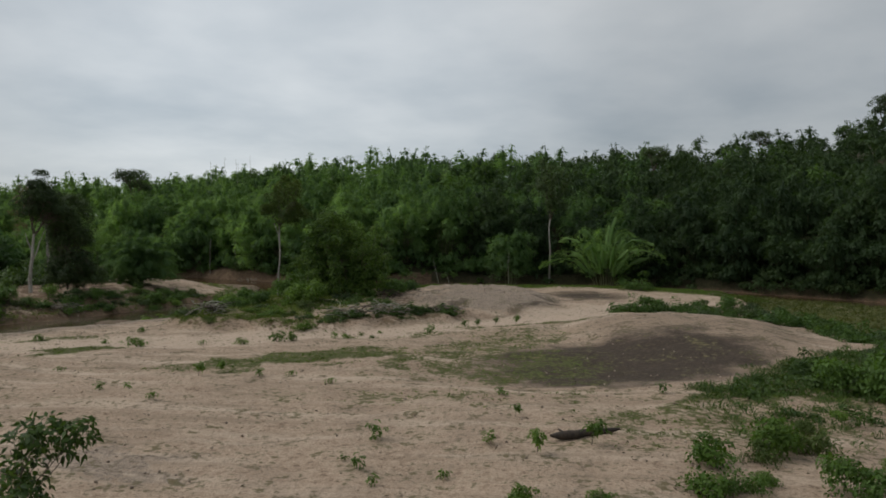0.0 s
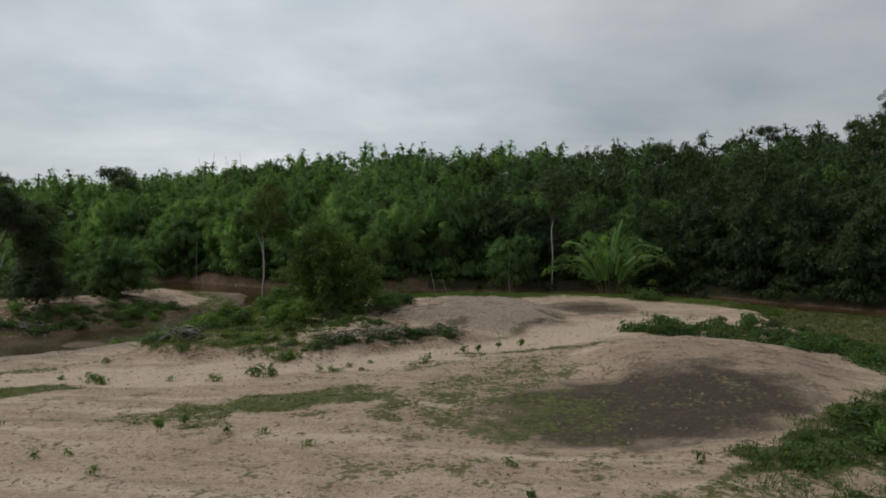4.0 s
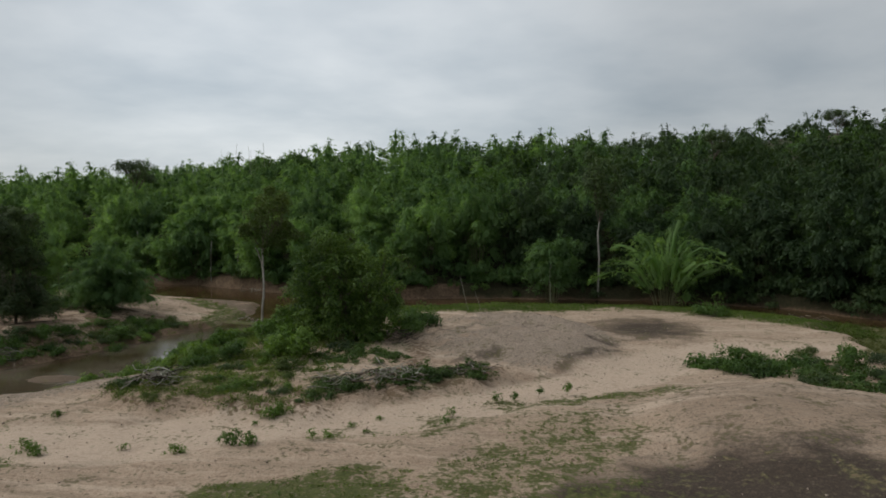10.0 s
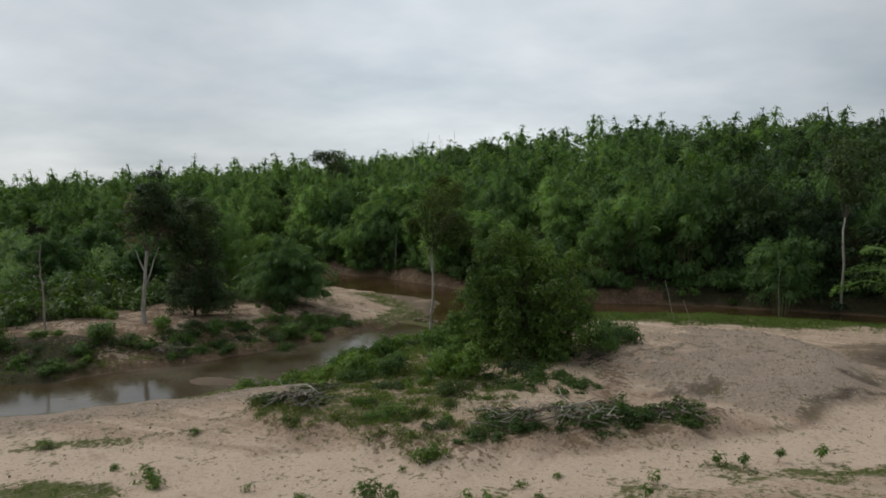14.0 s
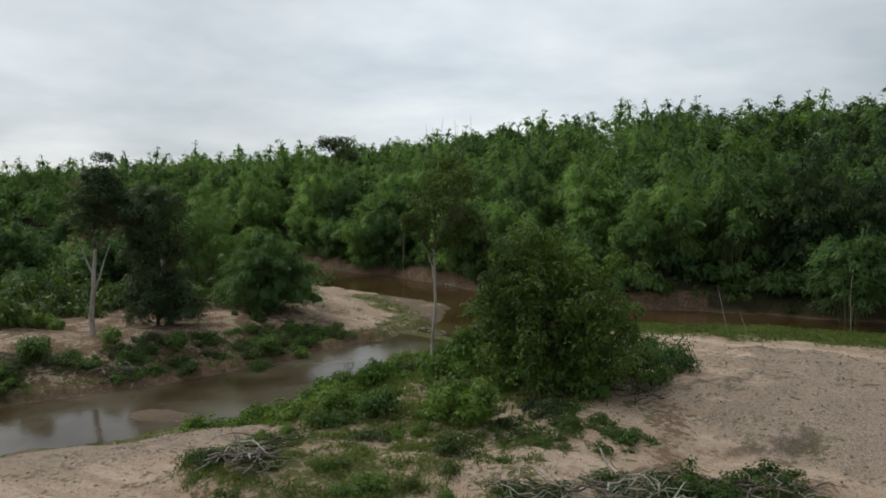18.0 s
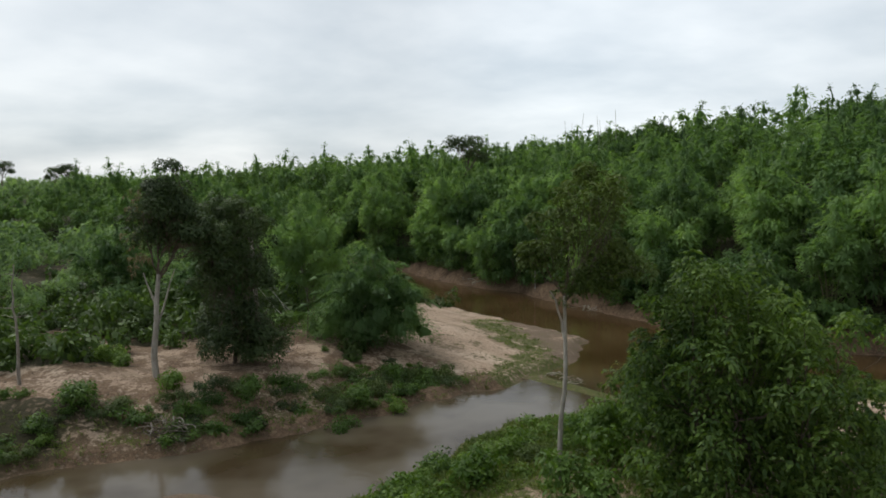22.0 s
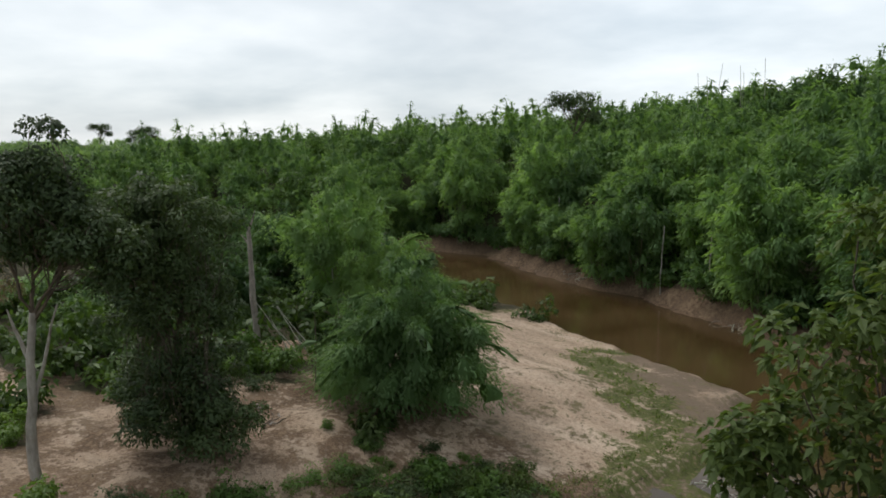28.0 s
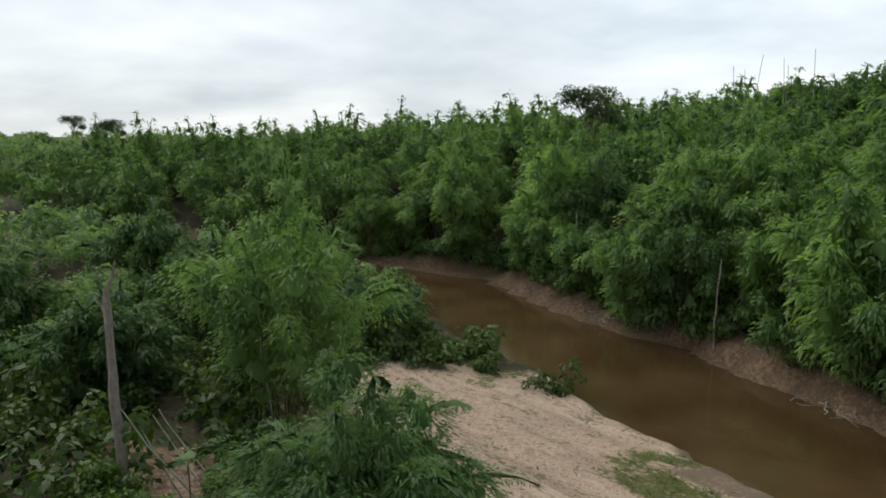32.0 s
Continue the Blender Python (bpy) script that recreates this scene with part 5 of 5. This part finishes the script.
def dead_wood():
    rng = np.random.RandomState(31)
    snag = thing("dead_tree", "grey broken dead trunk standing on the terrace", "dead tree")
    line = wander((0, 0, -0.4), (-0.3, -0.2, 7.6), 12, 0.03, rng)
    part("trunk", tube(line, np.linspace(0.24, 0.13, 12) * rng.uniform(0.9, 1.1, 12), 9), M_DEAD, snag, smoothed=True)
    part("broken_top", tube(wander(line[-1], line[-1] + (0.35, 0.25, 1.3), 5, 0.2, rng), np.linspace(0.12, 0.02, 5), 6), M_DEAD, snag)
    part("stub", tube(wander(line[-2], line[-2] + (-0.5, -0.3, 0.6), 4, 0.2, rng), np.linspace(0.08, 0.02, 4), 5), M_DEAD, snag)
    put(snag, -58.0, 97.0)
    thin = thing("dead_tree", "thin leafless dead tree in the thicket", "dead tree")
    line = wander((0, 0, -0.3), (-0.4, 0.2, 7.4), 12, 0.08, rng)
    part("trunk", tube(line, np.linspace(0.12, 0.03, 12), 7), M_DEAD, thin, smoothed=True)
    for k in range(9):
        i = rng.randint(4, 12)
        d = np.array((rng.normal(), rng.normal(), 0.4)) * 0.5
        part("twig", tube(wander(line[i], line[i] + d, 4, 0.2, rng), np.linspace(0.025, 0.008, 4), 4), M_DEAD, thin)
    put(thin, -55.6, 77.0)
    g = "bleached poles"
    pole(rng, "bamboo_pole", "tall bleached bamboo pole leaning by the clump", (-59.9, 104.4), (-0.7, -0.6, 8.6), 0.05, 0.02, M_POLE, group=g)
    for f, t in (((-55.8, 99.0), (-2.6, -2.2, 5.2)), ((-55.6, 99.4), (-1.6, -1.6, 4.6)), ((-55.2, 99.8), (-2.9, -1.4, 4.4)), ((-56.6, 98.6), (-0.9, -1.1, 4.0))):
        pole(rng, "bamboo_pole", "bleached grey pole leaning over the terrace", f, t, 0.045, 0.02, M_POLE, group=g)
    pole(rng, "bamboo_pole", "thin dark stake standing beside the rounded bamboo", (-51.0, 96.2), (0.05, 0.0, 5.4), 0.04, 0.025, M_BARK, group=g)
    for f, t in (((-8.0, 110.2), (-1.2, 0.4, 4.2)), ((-6.6, 110.7), (-0.8, 0.3, 2.2)), ((1.4, 121.5), (0, 0, 4.6))):
        pole(rng, "stake", "thin pale stake standing at the far water's edge", f, t, 0.032, 0.018, M_POLE, group="stakes at the water")
    for f, h in (((-63.2, 141.6), 7.5), ((-54.6, 138.0), 6.5), ((-49.0, 136.4), 5.5), ((-73.0, 146.4), 6.5)):
        pole(rng, "pale_trunk", "thin pale bare trunk at the forest's edge", f, (rng.normal() * 0.5, rng.normal() * 0.4, ground_z(*f) + h), 0.07, 0.04, M_PALE, "tree", "pale trunks")
    for f, h in (((-76.5, 189), 13.2), ((-75.6, 190), 14.4), ((-74.0, 188), 13.0), ((-70.8, 191), 13.8), ((-69.9, 189), 13.0), ((-66.2, 190), 13.6)):
        pole(rng, "bamboo_pole", "thin leafless bamboo culm above the forest", f, (rng.normal() * 0.9, rng.normal() * 0.6, ground_z(*f) + h), 0.05, 0.03, M_POLE, group=g)
    put(brush_pile(rng, "heap of bleached driftwood on the grassy hump", 60, 1.3, 0.9, 1.25, 2.8, (M_DEAD, M_POLE, M_LOG)), -23.4, 69.2, 20)
    put(brush_pile(rng, "tangled dead branches washed against the hump", 110, 3.6, 1.2, 1.2, 3.0, (M_DEAD, M_BARK, M_POLE)), -9.8, 72.9, 28)
    put(brush_pile(rng, "grey driftwood caught on the gravel's edge", 46, 2.4, 0.8, 0.7, 2.6, (M_DEAD, M_BARK, M_LOG)), -4.6, 76.4, 40)
    put(brush_pile(rng, "dry brown brushwood under the broad tree", 40, 1.1, 0.9, 1.1, 1.7, (M_BARK, M_LOG)), -10.6, 86.6, 40)
    put(brush_pile(rng, "bleached uprooted branches on the bank", 46, 1.1, 0.8, 1.1, 2.4, (M_DEAD, M_BARK)), -44.4, 79.8, 35)
    put(brush_pile(rng, "dead twigs lying on the terrace sand", 18, 1.3, 0.9, 0.3, 1.8, (M_DEAD, M_BARK)), -50.2, 92.6, 60)
    put(brush_pile(rng, "pale driftwood at the spit's tip", 14, 1.5, 0.6, 0.7, 2.2, (M_DEAD, M_POLE)), -33.4, 104.4, -10)
    put(brush_pile(rng, "fallen dead branches at the far bank", 22, 2.2, 0.8, 0.6, 3.2, (M_DEAD, M_POLE)), -45.0, 133.0, -30)
    put(brush_pile(rng, "fallen dead branches at the far bank", 16, 2.0, 0.8, 0.5, 3.0, (M_DEAD, M_POLE)), -66.0, 140.6, -30)
    put(brush_pile(rng, "grey fallen branches at the marsh edge", 20, 2.2, 0.8, 0.8, 2.6, (M_BARK, M_DEAD)), 31.0, 113.0, -35)
    long = pole(rng, "branch", "long bleached branch lying over the brushwood", (-11.0, 72.0), (5.0, 4.4, 0.9), 0.04, 0.02, M_POLE, "dead branch")
    del long
    log = thing("log", "dark charred log lying on the sand", "log")
    ax = wander((-1.6, 0, 0.16), (1.6, 0.1, 0.15), 9, 0.06, rng)
    part("stem", tube(ax, np.array((0.05, 0.16, 0.2, 0.19, 0.15, 0.13, 0.12, 0.11, 0.05)), 9), M_LOG, log, smoothed=True)
    part("stub", tube(wander(ax[2], ax[2] + (-0.3, 0.35, 0.2), 4, 0.1, rng), np.linspace(0.08, 0.03, 4), 6), M_LOG, log)
    put(log, 6.2, 38.4, 24, 1.0, 0.0)


dead_wood()


# ---------------------------------------------------------------- small plants, grass, stones
def small_plants():
    rng = np.random.RandomState(41)

    def seedling(h, n, leaf, label):
        root = thing("sapling", label, "plant", "young plants on the sand")
        line = wander((0, 0, -0.05), (rng.normal() * 0.06, rng.normal() * 0.06, h * 0.75), 5, 0.1, rng)
        part("stem", tube(line, np.linspace(0.014, 0.006, 5), 4), M_BARK, root)
        part("leaves", rosettes(rng, [line[i] for i in (3, 4, 4)] + [line[4] + rng.normal(size=3) * 0.12 for _ in range(n)], 0.16, 3, leaf, leaf * 0.4, 0.5, 1, 0.4, 5), M_BRIGHT, root)
        return root
    kinds = [seedling(0.5, 5, 0.16, "young green sapling growing in bare sand"), seedling(0.32, 3, 0.13, "small green seedling in bare sand"), seedling(0.65, 8, 0.17, "leafy young plant growing in bare sand")]
    low = [shrub(rng, 0.9, 0.7, M_BRIGHT, 0.15, 0.05, 16, 7, "low spreading green plant on the sand", "plants on the sand", name="low_plant", airy=True)]
    used = [False] * 3
    spots = ((4.2, 36.1, 2, 1.3), (6.3, 37.3, 2, 1.3), (2.4, 37.0, 0, 0.9), (3.3, 41.3, 2, 0.8), (-2.3, 37.6, 0, 1.2), (-2.3, 34.1, 0, 0.9), (-18.2, 43.8, 0, 0.8), (-14.7, 42.4, 1, 1.0),
             (-1.4, 32.4, 1, 1.0), (1.0, 33.6, 1, 1.0), (-2.9, 34.9, 1, 0.7), (-15.0, 48.5, 2, 1.1), (-14.1, 49.5, 2, 0.9), (-23.9, 49.2, 1, 1.0), (-17.0, 44.6, 1, 1.0), (-11.4, 48.5, 0, 0.9),
             (-9.7, 48.7, 1, 1.0), (-7.0, 47.2, 1, 1.0), (-1.6, 72.3, 0, 1.2), (1.1, 73.9, 2, 0.9), (3.0, 74.7, 2, 1.2), (-3.9, 68.6, 0, 1.0), (-9.3, 65.9, 1, 1.1), (-10.1, 63.8, 1, 1.1),
             (2.7, 45.1, 1, 1.2), (10.7, 46.4, 0, 1.0), (-20.5, 60.5, 1, 1.0), (-14.9, 65.1, 1, 0.9), (-10.7, 62.9, 0, 1.0), (-9.8, 63.4, 1, 1.1), (-4.0, 67.0, 0, 1.1), (-0.4, 72.3, 2, 1.0))
    for x, y, k, s in spots:
        turn = rng.uniform(0, 360)
        if used[k]:
            put_copy(kinds[k], x, y, turn, s, 0.0)
        else:
            put(kinds[k], x, y, turn, s, 0.0)
            used[k] = True
    first = True
    for x, y, s in ((-24.6, 59.4, 0.9), (-25.6, 60.0, 0.8), (-17.2, 60.3, 0.75), (-14.8, 61.7, 1.15), (-13.7, 61.9, 0.9), (-27.7, 59.7, 0.5), (-33.6, 60.4, 0.8), (-27.7, 64.9, 0.6), (-8.4, 65.2, 0.4), (-8.3, 67.7, 0.4)):
        if first:
            put(low[0], x, y, rng.uniform(0, 360), s); first = False
        else:
            put_copy(low[0], x, y, rng.uniform(0, 360), s)


small_plants()


def grass():
    rng = np.random.RandomState(51)

    def sow(name, label, n, box, chance, length, mat, lean=0.5, per=5):
        x, y = rng.uniform(box[0], box[1], n), rng.uniform(box[2], box[3], n)
        g = lay(x, y)
        c = cover(x, y, g)
        p = chance(x, y, g, c)
        keep = (rng.rand(n) < p) & (g["d"] > 0.15)
        x, y, z = x[keep], y[keep], g["z"][keep]
        size = rng.uniform(0.6, 1.3, len(x))
        base = np.repeat(np.stack([x, y, z - 0.02], 1), per, 0) + rng.normal(size=(len(x) * per, 3)) * (0.09, 0.09, 0)
        way = rng.normal(size=base.shape) * (lean, lean, 0.15) + UP
        v, f = blades(base, way, length * np.repeat(size, per) * rng.uniform(0.6, 1.2, len(base)), 0.035 + 0.02 * rng.rand(len(base)), 0.25, rng)
        tagged(new(name, raw_mesh(name, v, f, mat)), label, "grass", kind="stuff")

    patchy = lambda x, y: np.clip(0.5 + 0.9 * wavy(x, y, 2.5, 60) + 0.6 * wavy(x, y, 0.9, 61), 0, 1)  # noqa: E731
    sow("sand_grass", "thin creeping grass on the sand", 64000, (-48, 32, 28, 84), lambda x, y, g, c: (c["grass"] - 0.15) * 1.35 * (1 - 0.9 * np.clip(c["mud"], 0, 1)) * patchy(x, y) * (g["hump"] < 0), 0.22, M_GRASS, 0.9)
    sow("hump_grass", "rank green grass on the hump", 46000, (-34, -6, 62, 106), lambda x, y, g, c: np.maximum(ease(g["hump"] * 6) * np.clip(1.1 * patchy(x, y) + 0.5 * wavy(x, y, 6, 62) - 0.1, 0, 1) * ease((-12.5 - x) / 5 + 0.3), ~g["north"] & ~g["west"] & (y > 76) & (x < -16) & (g["ds"] < 7.5)), 0.42, M_GRASS, 0.7)
    sow("bank_grass", "green grass along the terrace bank", 30000, (-60, -33, 66, 122), lambda x, y, g, c: g["west"] * c["grass"] * (0.2 + 0.8 * patchy(x, y)) * (1 - 0.55 * (y > 102)), 0.36, M_GRASS, 0.7)
    sow("marsh_grass", "yellow-green marsh grass by the water", 34000, (8, 52, 50, 118), lambda x, y, g, c: g["marsh"] * (0.35 + 0.65 * patchy(x, y)), 0.42, M_MARSH, 0.6)
    sow("fringe_grass", "dense dark green grass round the mud pan", 16000, (11, 40, 38, 66), lambda x, y, g, c: c["grass"] * ease((x - 11) / 3) * (0.3 + 0.7 * patchy(x, y)) * (g["marsh"] < 0.5), 0.5, M_DARKGREEN, 0.6)
    sow("strip_grass", "bright grass strip at the water's edge", 20000, (-20, 34, 102, 122), lambda x, y, g, c: ~g["north"] * c["grass"], 0.38, M_STRIP, 0.7)


grass()


def stones():
    rng = np.random.RandomState(61)
    ico = bmesh.new()
    bmesh.ops.create_icosphere(ico, subdivisions=1, radius=1.0)
    ico.verts.ensure_lookup_table()
    V, F = np.array([v.co[:] for v in ico.verts]), np.array([[v.index for v in f.verts] for f in ico.faces])
    ico.free()
    n = 9000
    x, y = rng.uniform(-34, 16, n), rng.uniform(30, 108, n)
    g = lay(x, y)
    c = cover(x, y, g)
    keep = (rng.rand(n) < 0.12 + c["gravel"] * 1.0) & ~g["north"] & ~g["west"] & (g["d"] > 0.3)
    x, y, z = x[keep], y[keep], g["z"][keep]
    k = len(x)
    s = rng.uniform(0.03, 0.075, k)
    v = V[None] * (s[:, None, None] * rng.uniform(0.6, 1.3, (k, 1, 3))) * rng.uniform(0.8, 1.2, (k, len(V), 1)) + np.stack([x, y, z + s * 0.2], 1)[:, None]
    f = F[None] + (np.arange(k) * len(V))[:, None, None]
    m, nt, bsdf, out = material("river_stone")
    geo = nt.nodes.new("ShaderNodeNewGeometry")
    nt.links.new(ramp_node(nt, geo.outputs["Random Per Island"], ((0.1, (0.14, 0.10, 0.075)), (0.6, (0.33, 0.25, 0.185)), (1.0, (0.50, 0.40, 0.31)))), bsdf.inputs["Base Color"])
    bsdf.inputs["Roughness"].default_value = 0.8
    tagged(new("pebbles", raw_mesh("pebbles", v.reshape(-1, 3), f.reshape(-1, 3), m)), "grey and brown river pebbles on the sand", "pebbles", kind="stuff")


stones()


def litter_bits():
    """Dry leaves, twigs and crumbs lying on the sand and the terrace."""
    rng = np.random.RandomState(71)
    n = 26000
    x, y = rng.uniform(-66, 26, n), rng.uniform(28, 118, n)
    g = lay(x, y)
    keep = ~g["north"] & (g["d"] > 0.4) & (rng.rand(n) < np.clip(0.3 + 0.5 * wavy(x, y, 7, 80) + 0.4 * wavy(x, y, 2, 81) + 0.55 * g["west"], 0, 1))
    x, y, z = x[keep], y[keep], g["z"][keep]
    way = rng.normal(size=(len(x), 3)) * (1, 1, 0.12) + UP * 0.1
    v, f = blades(np.stack([x, y, z + 0.03], 1), way, rng.uniform(0.08, 0.4, len(x)) ** 1.3, rng.uniform(0.02, 0.08, len(x)), 0.05, rng)
    tagged(new("plant_litter", raw_mesh("plant_litter", v, f, M_LITTER)), "dry brown leaves and twigs scattered on sand", "litter", kind="stuff")


litter_bits()
